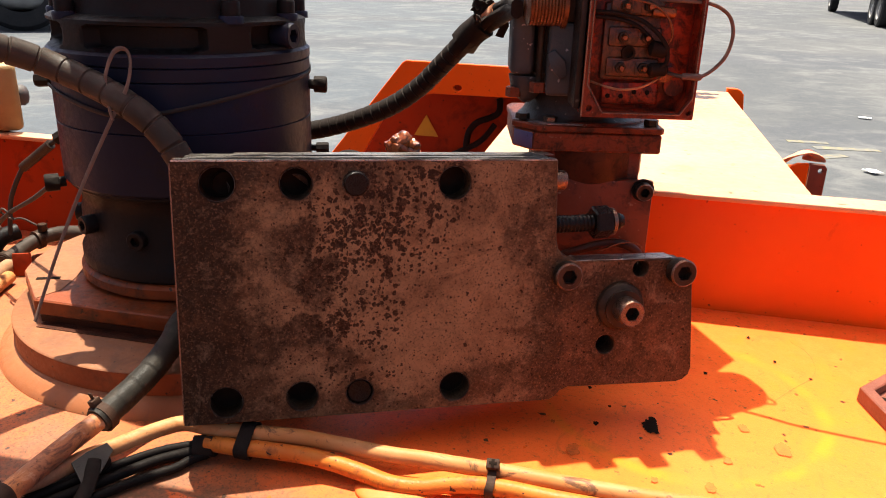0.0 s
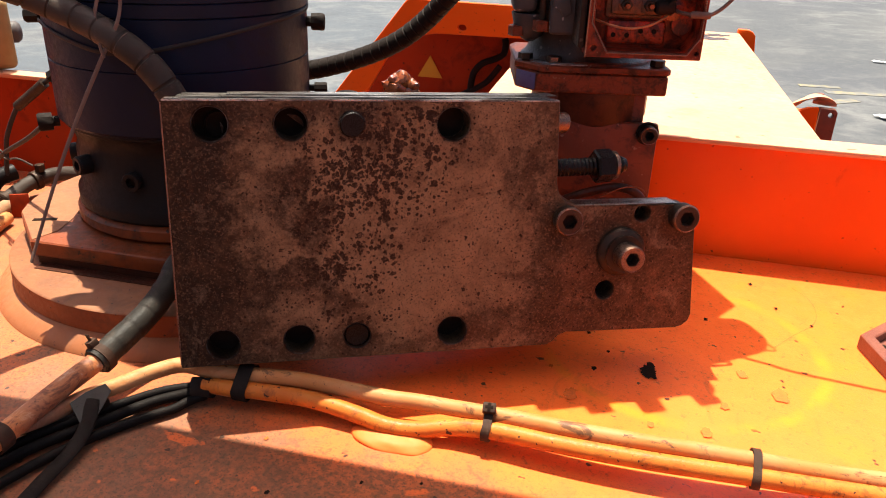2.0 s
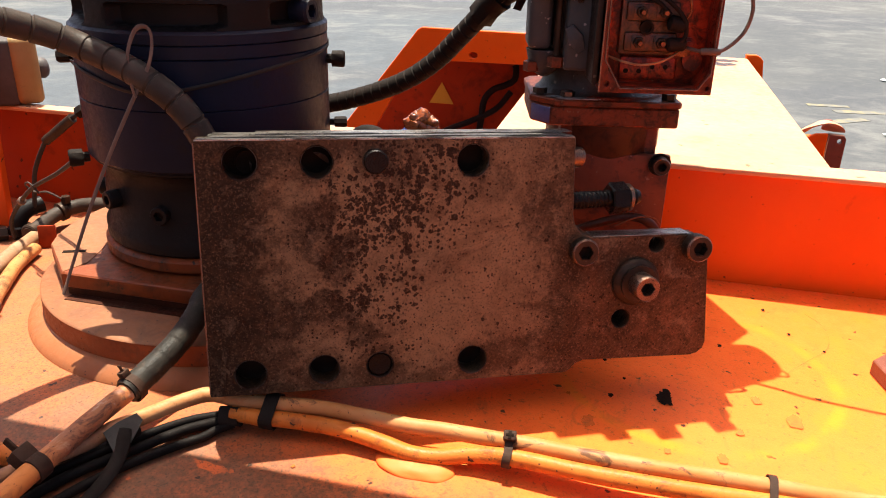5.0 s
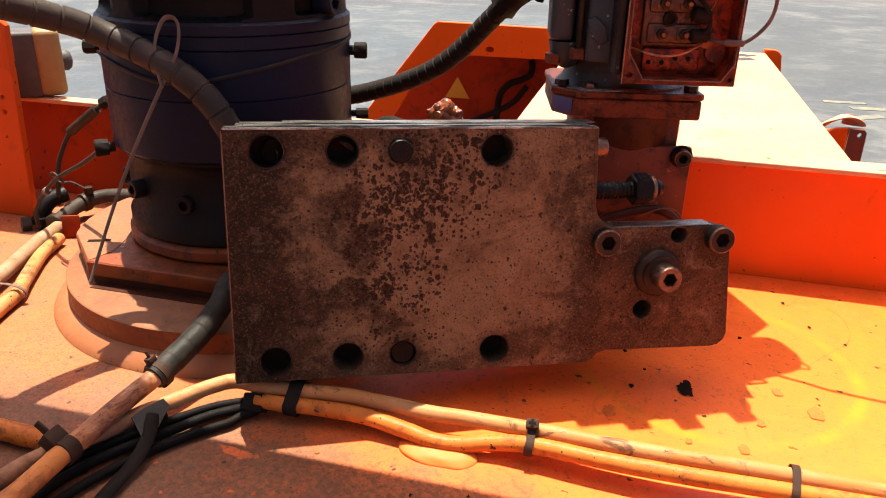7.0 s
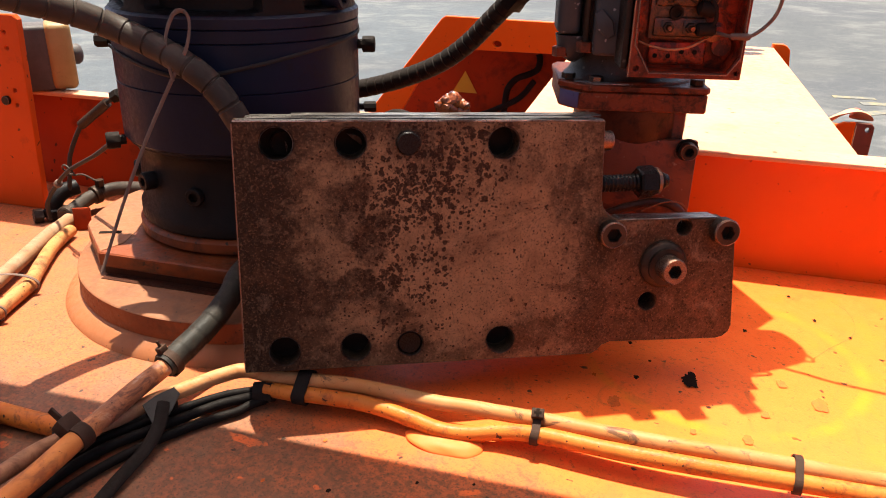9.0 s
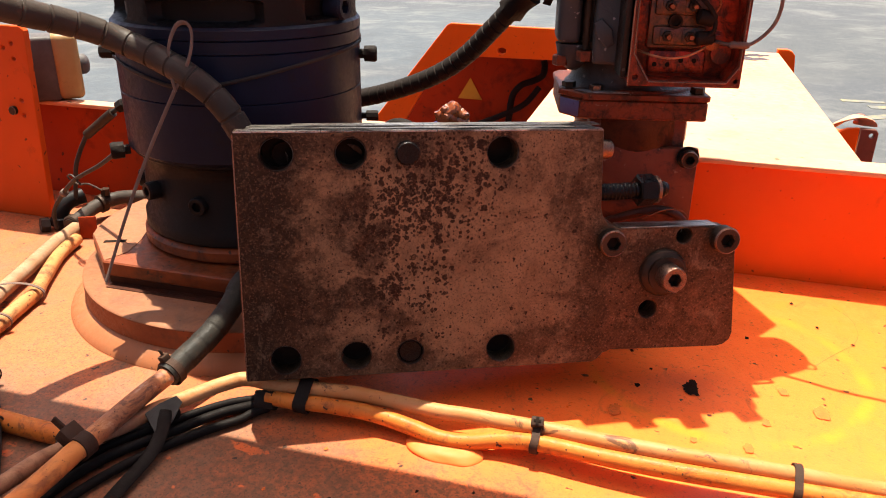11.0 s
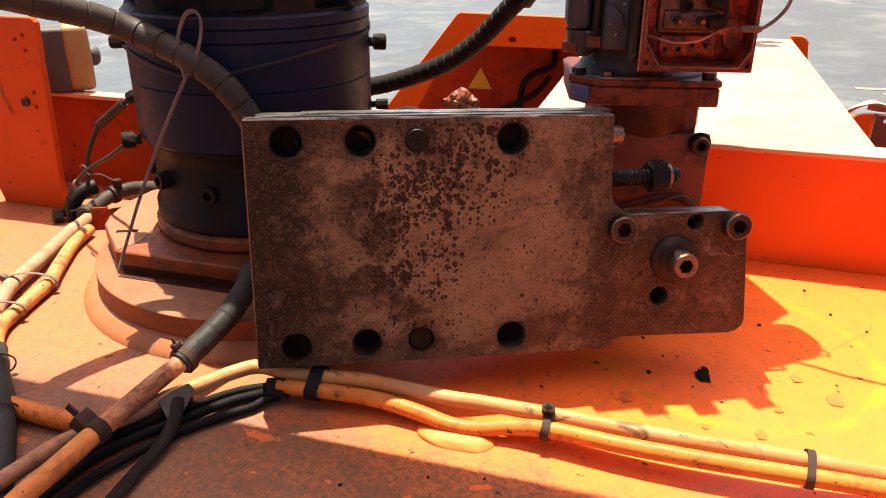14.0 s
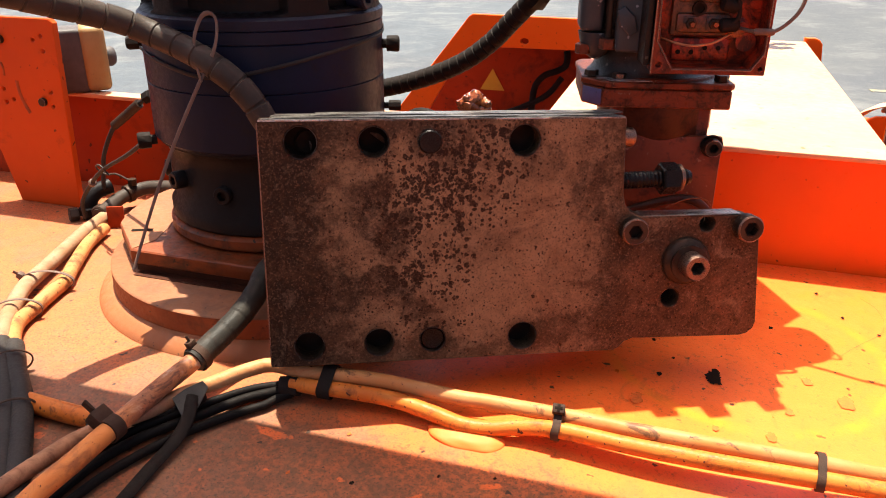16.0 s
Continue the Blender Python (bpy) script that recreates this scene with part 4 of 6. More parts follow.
    part("washer", lathe([(0.0215, 0), (0.0215, 0.003), (0.020, 0.005), (0.0165, 0.007), (0.0165, 0.010), (0.010, 0.010)], 40, along((0.3635, 0.0, Z(-0.1265)), (0, -1, 0))), bolt_steel, r, "stepped round washer")
    cap_screw("main_screw", r, (0.3640, -0.0095, Z(-0.1262)), (0, -1, 0), 0.0115, 0.0155, bright_steel, "worn bright socket screw")
    part("side_screw", lathe([(0.0075, 0), (0.0085, 0.001), (0.0085, 0.010), (0.007, 0.012)], 24, along((0.300, 0.013, Z(-0.0185)), (1, 0, 0))), bright_steel, r, "bright steel side screw")
    rod_at = along((0.296, 0.018, Z(-0.0575)), (1, 0.06, 0.02))
    rod = part("threaded_rod", lathe([(0.0070, 0)] + [(0.0070 + 0.0007 * (k % 2), 0.0018 * k) for k in range(1, 41)] + [(0.006, 0.0745)], 20, rod_at), oily_steel, r, "oily threaded rod")
    part("nut", move(hexagon(0.0142, 0.0165), rod_at @ pose(0, 0, 0.0455, 0, 0, 20)), oily_steel, rod, "oily hexagon nut")
    part("lock_ring", move(lathe([(0.0118, 0), (0.0122, 0.001), (0.0122, 0.003), (0.010, 0.0035)], 28), rod_at @ pose(0, 0, 0.0622)), bright_steel, rod)
    return r


steel_block()

# ---- gear motor behind the block ----
GEAR = pose(0.278, 0.359, 0, 0, 0, 12)


def gear_motor():
    r = thing("gear_motor", GEAR, "upright grey and greasy brown gear motor with open red terminal box", "gear motor")
    part("foot_housing", box(-0.050, 0.050, -0.046, 0.05, 0.0, 0.219, 0.004), greasy, r, "greasy reddish brown lower housing")
    part("foot_plate", box(-0.054, 0.0635, -0.056, -0.0465, 0.0, 0.190, 0.0025), foot_red, r, "reddish oily front plate of the foot")
    part("collar", lathe([(0.056, 0.185), (0.0595, 0.190), (0.0595, 0.2195)], 48), collar_brown, r, "dark oily brown collar")
    cap_screw("side_screw", r, (0.0525, -0.056, 0.181), (0, -1, 0), 0.0088, 0.012, bolt_steel)
    part("screw_washer", lathe([(0.0115, 0), (0.0115, 0.002)], 24, along((0.0525, -0.0558, 0.181), (0, -1, 0))), oily_steel, r)
    plan = pose(0, 0, 0, 90)
    lower_plan = [(-0.062, -0.0635), (0.0635, -0.0635), (0.0635, 0.055), (0.055, 0.0635), (-0.075, 0.0635), (-0.081, 0.05), (-0.081, -0.040)]
    upper_plan = [(-0.060, -0.0650), (0.0620, -0.0650), (0.0650, -0.062), (0.0650, 0.058), (0.058, 0.0650), (-0.076, 0.0650), (-0.0825, 0.052), (-0.0825, -0.040)]
    flange = part("flange", sheet([(x, -y) for x, y in lower_plan], [], 0.2195, 0.2385, 0.0016, plan), greasy, r)
    part("flange_top", sheet([(x, -y) for x, y in upper_plan], [], 0.2390, 0.2455, 0.0012, plan), greasy, r)
    way = Vector((-0.019, 0.0235, 0)).normalized()
    part("flange_corner", box(0.002, 0.0285, -0.0007, 0.0007, 0.2215, 0.2370, 0.0005, 2, Matrix.Translation((-0.062, -0.0636, 0)) @ pose(0, 0, 0, 0, 0, math.degrees(math.atan2(way.y, way.x)))), violet_paint, flange, "blue painted corner")
    for x, y in ((-0.046, -0.052), (0.054, -0.052), (-0.055, 0.03), (-0.072, -0.036), (0.055, 0.05)):
        part("flange_bolt", move(hexagon(0.0072, 0.0065), pose(x, y, 0.2455)), bright_steel if x == -0.046 else bolt_steel, flange)
    part("sealant", lathe([(0.0635, 0.2455), (0.0625, 0.2475), (0.060, 0.2485)], 40, pose(-0.003, 0, 0), False), greasy, flange)
    part("neck", lathe([(0.0610, 0.2457), (0.0570, 0.2490), (0.0540, 0.2545), (0.0530, 0.2700), (0.0550, 0.2800), (0.0600, 0.2870), (0.066, 0.293)], 48, pose(-0.013, 0.0, 0)), dark_grease, r, "dark greasy neck")
    for k, (x, y, q) in enumerate(((-0.040, -0.0600, 0.009), (-0.056, -0.0520, 0.006), (-0.022, -0.0610, 0.005), (-0.073, -0.0400, 0.004))):
        blob = bmesh.new()
        rim = [blob.verts.new((x + q * 1.9 * (1 + 0.6 * noise.noise(Vector((math.cos(w) * 2, math.sin(w) * 2, k * 4.1)))) * math.cos(w), y + q * 0.45 * (1 + 0.6 * noise.noise(Vector((math.sin(w) * 2, k * 2.3, math.cos(w) * 2)))) * math.sin(w), 0.2458)) for w in [2 * math.pi * j / 22 for j in range(22)]]
        face = blob.faces.new(rim)
        made = bmesh.ops.extrude_face_region(blob, geom=[face])
        bmesh.ops.translate(blob, vec=(0, 0, 0.0009), verts=[v for v in made["geom"] if isinstance(v, bmesh.types.BMVert)])
        part("sealant_smear", blob, sealant_white, flange, "dried pale sealant")
    part("body", box(-0.064, 0.058, -0.048, 0.06, 0.286, 0.62, 0.010, 3), gear_dark, r, "dark greasy gear casing")
    part("side_block", box(-0.088, -0.0645, -0.046, 0.0, 0.290, 0.40, 0.006, 3), grey_cast, r, "grey painted side block")
    part("side_bowl", lathe([(0.004, 0.262), (0.010, 0.266), (0.016, 0.276), (0.019, 0.289)], 28, pose(-0.069, -0.028, 0)), grey_cast, r)
    part("front_cover", box(-0.0545, 0.050, -0.068, -0.0485, 0.274, 0.342, 0.004, 3), grey_cast, r, "grey painted front cover")
    part("front_column", box(-0.046, 0.050, -0.066, -0.0485, 0.3425, 0.46, 0.004), gear_dark, r)
    part("rod", lathe([(0.0032, 0.278), (0.0032, 0.46)], 12, pose(-0.0605, -0.055, 0)), bolt_steel, r)
    part("hex_plug", move(lathe([(0.010, 0), (0.0115, 0.001), (0.0115, 0.004), (0.010, 0.005)], 6), along((-0.0455, -0.068, 0.304), (0, -1, 0), 30) @ Matrix.Diagonal((0.72, 1.35, 1, 1))), grey_cast, r)
    for x, y, z in ((-0.061, -0.058, 0.280), (-0.082, -0.034, 0.2715)):
        part("lug_bolt", move(hexagon(0.0085, 0.010), pose(x, y, z - 0.004)), greasy, r)
    part("hose_stub", tube([(-0.03, -0.072, 0.112), (0.0, -0.074, 0.124), (0.023, -0.075, 0.130), (0.040, -0.075, 0.127), (0.052, -0.074, 0.117), (0.058, -0.072, 0.10)], 0.0046, 12, 0.004, 0.1), collar_brown, r, "oily dark hose stub in front of the foot")
    part("wire", tube([(0.010, -0.078, 0.120), (0.030, -0.080, 0.131), (0.048, -0.079, 0.131), (0.056, -0.078, 0.122)], 0.0008, 6, 0.003), copper, r)
    # unseen motor casing with cooling lugs, its plan traced back from the shadow on the deck
    flat = GEAR.inverted() @ pose(0, 0, 0, 90)
    casing = [(0.190, 0.228), (0.3385, 0.300), (0.333, 0.320), (0.316, 0.330), (0.29, 0.36), (0.17, 0.34)]
    part("motor_casing", sheet([(x, -y) for x, y in casing], [], 0.63, 0.70, 0.003, flat), grey_cast, r)
    for lug in (((0.227, 0.2452), (0.233, 0.236), (0.253, 0.245), (0.2475, 0.2552)), ((0.2695, 0.2660), (0.2765, 0.2495), (0.2955, 0.2585), (0.2885, 0.2752)), ((0.3165, 0.2890), (0.3235, 0.2735), (0.3425, 0.2840), (0.3350, 0.2980))):
        part("cooling_lug", sheet([(x, -y) for x, y in lug], [], 0.64, 0.695, 0.0008, flat), grey_cast, r)
    # unseen plate with a rounded end, added with loose leads to cast the shadow's right part
    cover = [(0.3725 + 0.0215 * math.cos(radians(q)), 0.404 + 0.0285 * math.sin(radians(q))) for q in range(-66, 92, 12)]
    caster_outline = [(0.20, 0.341), (0.318, 0.331), (0.347, 0.352)] + cover + [(0.352, 0.428), (0.346, 0.434), (0.3715, 0.474), (0.334, 0.552), (0.20, 0.552)]
    part("shadow_caster", sheet([(x, -y) for x, y in caster_outline], [], 0.64, 0.70, 0.002, flat), grey_cast, r)
    leads = [[(0.386, 0.398, 0.63), (0.396, 0.385, 0.60), (0.407, 0.378, 0.60), (0.412, 0.369, 0.60), (0.403, 0.3665, 0.60), (0.386, 0.371, 0.60), (0.36, 0.374, 0.63)],
             [(0.352, 0.352, 0.62), (0.366, 0.343, 0.60), (0.362, 0.334, 0.60), (0.345, 0.330, 0.60), (0.328, 0.326, 0.61)],
             [(0.345, 0.349, 0.62), (0.352, 0.342, 0.60), (0.341, 0.336, 0.60), (0.33, 0.337, 0.61)]]
    for q in leads:
        part("top_lead", tube([GEAR.inverted() @ Vector(v) for v in q], 0.0014, 8, 0.005), rubber, r)
    # terminal box
    X0, X1, Z0, Z1 = -0.0268, 0.0745, 0.2635, 0.430
    inner = [(X0 + 0.005, Z0 + 0.029), (X0 + 0.0195, Z0 + 0.0055), (X1 - 0.0135, Z0 + 0.0055), (X1 - 0.004, Z0 + 0.020), (X1 - 0.004, Z1 - 0.022), (X1 - 0.018, Z1 - 0.005), (X0 + 0.018, Z1 - 0.005), (X0 + 0.005, Z1 - 0.022)]
    rim = part("terminal_box_rim", sheet([(X0, Z0), (X1, Z0), (X1, Z1), (X0, Z1)], [inner, circle(X0 + 0.0065, Z0 + 0.008, 0.0025, 14), circle(X1 - 0.0045, Z0 + 0.006, 0.0018, 14)], -0.115, -0.110, 0.0008), rim_red, r, "red painted rim of the open terminal box", smooth=30)
    part("terminal_box_wall", sheet([(X0 + 0.001, Z0 + 0.001), (X1 - 0.001, Z0 + 0.001), (X1 - 0.001, Z1 - 0.001), (X0 + 0.001, Z1 - 0.001)], [inner], -0.1098, -0.088), red_paint, r)
    # dark block added for the dark gap; it hides the box's left face from view
    part("gap_filler", box(X0 - 0.0062, X0 - 0.0008, -0.108, -0.0685, Z0 + 0.006, Z1, 0.001), gear_dark, r, "dark block filling the gap beside the terminal box")
    part("terminal_box_floor", box(X0, X1, -0.0879, -0.0685, Z0 + 0.002, Z1, 0.001), red_paint, r)
    line = [(X0 + 0.0035, Z0 + 0.14), (X0 + 0.0035, Z0 + 0.029), (X0 + 0.0187, Z0 + 0.0042), (X1 - 0.0128, Z0 + 0.0042), (X1 - 0.0027, Z0 + 0.0195), (X1 - 0.0027, Z0 + 0.14)]
    for p, q in zip(line, line[1:]):
        part("gasket", tube([(p[0], -0.1152, p[1]), (q[0], -0.1152, q[1])], 0.0007, 8, 0.004), bright_steel, rim, "rubbed inner edge")
    part("rim_edge", box(X0 - 0.0004, X0 + 0.0008, -0.1156, -0.1146, Z0, Z1), bright_steel, rim, "rubbed outer edge")
    board = part("terminal_board", box(-0.010, 0.040, -0.098, -0.0885, 0.2955, 0.362, 0.002), board_brown, r, "brown moulded terminal board")
    part("board_foot", box(-0.006, 0.046, -0.0925, -0.0885, 0.272, 0.293, 0.003), red_paint, board)
    for x in (0.000, 0.012, 0.024, 0.036):
        part("board_hole", lathe([(0.0022, 0), (0.0022, 0.0008)], 12, along((x, -0.0925, 0.280 + 0.004 * (x > 0.02)), (0, -1, 0))), black_hole, board)
    for k in range(3):
        z = 0.307 + 0.0265 * k
        part("board_rib", box(-0.006, 0.041, -0.1015, -0.0978, z - 0.0085, z + 0.0085, 0.0025), board_brown, board)
        for x in (0.0065, 0.0267):
            part("link_bar", box(x - 0.0065, x + 0.0065, -0.1024, -0.1012, z - 0.006, z + 0.006, 0.0006), board_brown, board)
            part("terminal_nut", move(hexagon(0.0050, 0.0045), along((x, -0.1025, z), (0, -1, 0), 17 * k)), bolt_steel, board)
            part("terminal_stud", lathe([(0.0026, 0), (0.0026, 0.0095), (0.002, 0.0105)], 12, along((x, -0.1025, z), (0, -1, 0))), copper, board)
    part("bushing", lathe([(0.0062, 0), (0.0062, 0.004), (0.0040, 0.004), (0.0040, 0.001)], 20, along((0.0124, -0.1015, 0.3200), (0, -1, 0))), black_hole, board)
    part("earth_lug", lathe([(0.0075, 0), (0.0075, 0.004), (0.0035, 0.0045), (0.0035, 0.009)], 18, along((0.0505, -0.089, 0.301), (0, -1, 0))), copper, r)
    part("earth_boss", lathe([(0.009, 0), (0.009, 0.003)], 20, along((0.060, -0.0885, 0.290), (0, -1, 0))), red_paint, r)
    part("insulated_lug", lathe([(0.004, 0), (0.0050, 0.002), (0.0050, 0.018), (0.004, 0.02)], 16, along((0.029, -0.107, 0.356), (1, 0, -0.05))), copper, r, "greasy copper cable lug")
    part("insulated_lug", lathe([(0.004, 0), (0.0068, 0.002), (0.0068, 0.014), (0.004, 0.017)], 16, along((0.030, -0.107, 0.3255), (1, 0, -0.18))), rubber, r)
    part("insulated_lug", lathe([(0.004, 0), (0.006, 0.002), (0.006, 0.015), (0.004, 0.017)], 16, along((0.031, -0.106, 0.306), (1, 0, 0.05))), rubber, r)
    part("wire", tube([(-0.022, -0.100, 0.3545), (-0.002, -0.106, 0.3535), (0.018, -0.110, 0.349), (0.032, -0.112, 0.340), (0.043, -0.112, 0.328), (0.0455, -0.111, 0.314), (0.038, -0.109, 0.3055)], 0.0019, 10, 0.003), rubber, r)
    part("wire", tube([(-0.022, -0.099, 0.3505), (0.002, -0.105, 0.3485), (0.018, -0.108, 0.343), (0.031, -0.109, 0.332)], 0.0018, 10, 0.003), rubber, r)
    part("wire", tube([(0.010, -0.108, 0.366), (0.030, -0.112, 0.361), (0.043, -0.112, 0.350), (0.048, -0.110, 0.336), (0.044, -0.108, 0.327)], 0.0011, 8, 0.003), copper, r)
    part("earth_wire", tube([(-0.018, -0.094, 0.293), (-0.004, -0.104, 0.2895), (0.010, -0.108, 0.288), (0.026, -0.108, 0.2905), (0.040, -0.104, 0.297), (0.0505, -0.096, 0.3035)], 0.0011, 8, 0.003), bare_copper, r)
    part("loop_wire", tube([(0.050, -0.097, 0.303), (0.058, -0.110, 0.302), (0.069, -0.116, 0.3015), (0.079, -0.114, 0.3035), (0.090, -0.110, 0.3105), (0.0985, -0.108, 0.3215), (0.1018, -0.107, 0.338), (0.098, -0.106, 0.352), (0.088, -0.106, 0.3605), (0.074, -0.107, 0.3645), (0.05, -0.104, 0.3655), (0.03, -0.098, 0.365)], 0.0017, 10, 0.003), grey_tie, r, "thin grey wire looping out of the box")
    part("crimp", lathe([(0.0026, 0), (0.0031, 0.002), (0.0031, 0.015), (0.0024, 0.017)], 12, along((0.060, -0.1135, 0.3020), (1, -0.15, 0.0))), grey_tie, r)
    part("strain_relief", lathe([(0.0075, 0), (0.0075, 0.003), (0.0045, 0.004), (0.0045, 0.008)], 16, along((0.054, -0.0885, 0.3035), (0, -1, 0))), red_paint, r)
    gl = along((-0.0415, -0.066, 0.3575), (-1, -0.05, 0.0))
    part("cable_gland", lathe([(0.021, 0), (0.021, 0.004), (0.0185, 0.005)] + [(0.0182 + 0.0009 * (k % 2), 0.006 + 0.0015 * k) for k in range(20)] + [(0.013, 0.0375)], 30, gl), copper, r, "ribbed brass cable gland")
    return r


gear_motor()

# unseen girder above the view, added and sized to shade the near deck
girder = thing("overhead_girder", pose(0, 0, 0.9), "unseen orange girder added above the deck to cast the near shadow", "girder")
part("web", box(-1.5, 0.75, -0.02, 0.171, 0.0, 0.012, 0.002), girder_orange, girder)
part("flange", box(-1.5, 0.75, 0.12, 0.132, 0.0125, 0.22, 0.002), girder_orange, girder)
for x in (-1.45, 0.72):
    part("post", box(x - 0.03, x + 0.03, 0.10, 0.16, -0.9, -0.0005, 0.004), girder_orange, girder)


# ---- hoses and cables ----
def wrapped(pitch, r, depth):
    """Radius of a spiral wrap: flat turns with a narrow gap between them."""
    return lambda s: r - (depth if (s % pitch) < 0.0022 else 0.0) - 0.0004 * ((s % pitch) / pitch)


def cable(name, pts, r, mat, label, seg=14, wobble=0.03):
    ob = thing(name, Matrix.Identity(4), label, "cable")
    part("sheath", tube(pts, r, seg, 0.006, wobble), mat, ob)
    return ob


def hose(pts, r, label, pitch):
    ob = thing("wrapped_hose", Matrix.Identity(4), label, "hose")
    part("hose_core", tube(pts, r - 0.002, 14, 0.008), rubber, ob)
    part("spiral_wrap", tube(pts, wrapped(pitch, r, 0.0016), 20, 0.0011), spiral_wrap if pitch > 0.02 else rubber, ob)
    return ob


hose([(-0.300, -0.150, 0.385), (-0.289, -0.108, 0.377), (-0.264, -0.038, 0.358), (-0.241, 0.047, 0.333), (-0.229, 0.078, 0.3225), (-0.2145, 0.1032, 0.3135), (-0.198, 0.122, 0.3045), (-0.1765, 0.135, 0.2927), (-0.1415, 0.1357, 0.2796), (-0.1087, 0.1300, 0.2665), (-0.0889, 0.1330, 0.2508), (-0.0738, 0.1340, 0.2335), (-0.062, 0.1370, 0.212), (-0.042, 0.141, 0.185), (-0.010, 0.150, 0.15)], 0.0125, "dark spiral-wrapped hose draped across the motor", 0.024)
hose([(-0.16, 0.40, 0.188), (-0.09, 0.425, 0.188), (-0.0506, 0.425, 0.194), (0.004, 0.423, 0.2115), (0.0476, 0.420, 0.232), (0.081, 0.417, 0.2565), (0.1094, 0.408, 0.285), (0.133, 0.398, 0.309), (0.150, 0.390, 0.325)], 0.0117, "black spiral-wrapped hose rising to the gear motor", 0.012)

taped = thing("taped_cable_joint", Matrix.Identity(4), "torn black tape over bundled cables at a hose end", "cable joint")
part("tape_sleeve", tube([(0.133, 0.399, 0.309), (0.146, 0.392, 0.322), (0.158, 0.386, 0.332)], 0.0155, 16, 0.003, 0.25), rubber, taped)
part("inner_cable", tube([(0.148, 0.390, 0.323), (0.158, 0.386, 0.333), (0.175, 0.378, 0.344)], 0.0115, 14, 0.004), cable_brown, taped)
for k, (dy, dz) in enumerate(((0, 0.004), (-0.006, -0.003), (0.006, -0.004), (0.0, -0.010))):
    part("wire", tube([(0.150, 0.390 + dy, 0.328 + dz), (0.172, 0.376 + dy, 0.343 + dz), (0.192, 0.338 + dy, 0.352 + dz * 0.8), (0.207, 0.279, 0.354 + dz * 0.4)], 0.006, 10, 0.006, 0.1), rubber, taped)
rng = random.Random(4)
for k in range(9):
    p = Vector((0.152 + 0.05 * rng.random(), 0.384 - 0.04 * rng.random(), 0.338 + 0.012 * rng.random()))
    q = p + Vector((rng.uniform(-0.012, 0.012), rng.uniform(-0.01, 0.01), rng.uniform(-0.022, 0.012)))
    part("tape_shred", tube([p, (p + q) / 2 + Vector((0.003, 0, 0.003)), q], 0.0012, 6, 0.003, 0.4, 0.005, (0.2, 0.1, 1)), rubber, taped)
bm = bmesh.new()
bmesh.ops.create_icosphere(bm, subdivisions=3, radius=0.011)
for v in bm.verts:
    v.co *= 1 + 0.55 * noise.noise(v.co * 330)
part("frayed_tape", move(bm, Matrix.Translation((0.156, 0.385, 0.349))), rubber, taped)

A = [(-0.094, -0.235, 0.022), (-0.0895, -0.190, 0.024), (-0.0884, -0.167, 0.026), (-0.0840, -0.1410, 0.0295), (-0.0838, -0.1064, 0.030), (-0.083, -0.0856, 0.03), (-0.0825, -0.0402, 0.03), (-0.0763, -0.0028, 0.034), (-0.071, 0.0232, 0.04), (-0.0638, 0.0538, 0.05), (-0.0575, 0.0784, 0.065), (-0.0565, 0.1066, 0.08), (-0.035, 0.135, 0.088), (0, 0.165, 0.09)]
big = cable("sleeved_cable", A[:9], 0.0082, cable_brown, "thick grimy brown-orange cable entering a black sleeve", 18)
part("black_sleeve", tube(A[7:], wrapped(0.02, 0.0115, 0.0006), 18, 0.0015), sleeve_tape, big, "black wrapped sleeve")
B = [(-0.123, -0.225, 0.024), (-0.1196, -0.1886, 0.024), (-0.1168, -0.1625, 0.024), (-0.1145, -0.1391, 0.0225), (-0.111, -0.1095, 0.020), (-0.0995, -0.0797, 0.017), (-0.084, -0.0545, 0.016), (-0.0738, -0.0296, 0.016), (-0.0544, -0.0104, 0.02), (-0.0335, 0.0109, 0.024), (-0.015, 0.0239, 0.026), (0.0089, 0.0235, 0.026), (0.0322, 0.025, 0.026), (0.0548, 0.0285, 0.0255), (0.0837, 0.0335, 0.024), (0.109, 0.0355, 0.022), (0.1349, 0.0355, 0.021), (0.16, 0.0355, 0.02), (0.1834, 0.037, 0.02), (0.208, 0.0356, 0.021), (0.2326, 0.0332, 0.023), (0.2555, 0.0315, 0.024), (0.3009, 0.027, 0.026), (0.3434, 0.0252, 0.027), (0.3927, 0.0262, 0.027), (0.4353, 0.028, 0.026), (0.4892, 0.0334, 0.022), (0.6, 0.05, 0.014), (0.75, 0.07, 0.0075)]
cable("faded_cable", B, 0.0066, cable_toned, "long sun-faded orange cable lying across the deck", 16)
LOW = [(0.01, 0.0151, 0.017), (0.0228, 0.0147, 0.018), (0.0364, 0.0145, 0.018), (0.0534, 0.0172, 0.018), (0.0884, 0.0204, 0.017), (0.1138, 0.0205, 0.015), (0.1434, 0.0172, 0.012), (0.1663, 0.014, 0.0095), (0.1892, 0.016, 0.0095), (0.2119, 0.0202, 0.013), (0.2351, 0.0203, 0.017), (0.2579, 0.0185, 0.019), (0.302, 0.0147, 0.02), (0.3439, 0.0131, 0.021), (0.3842, 0.0137, 0.021), (0.4352, 0.0172, 0.02), (0.4875, 0.0212, 0.018), (0.6, 0.034, 0.012), (0.75, 0.052, 0.008)]
cable("orange_cable", LOW, 0.0068, cable_orange, "bright orange cable with a kink lying on the deck", 16)
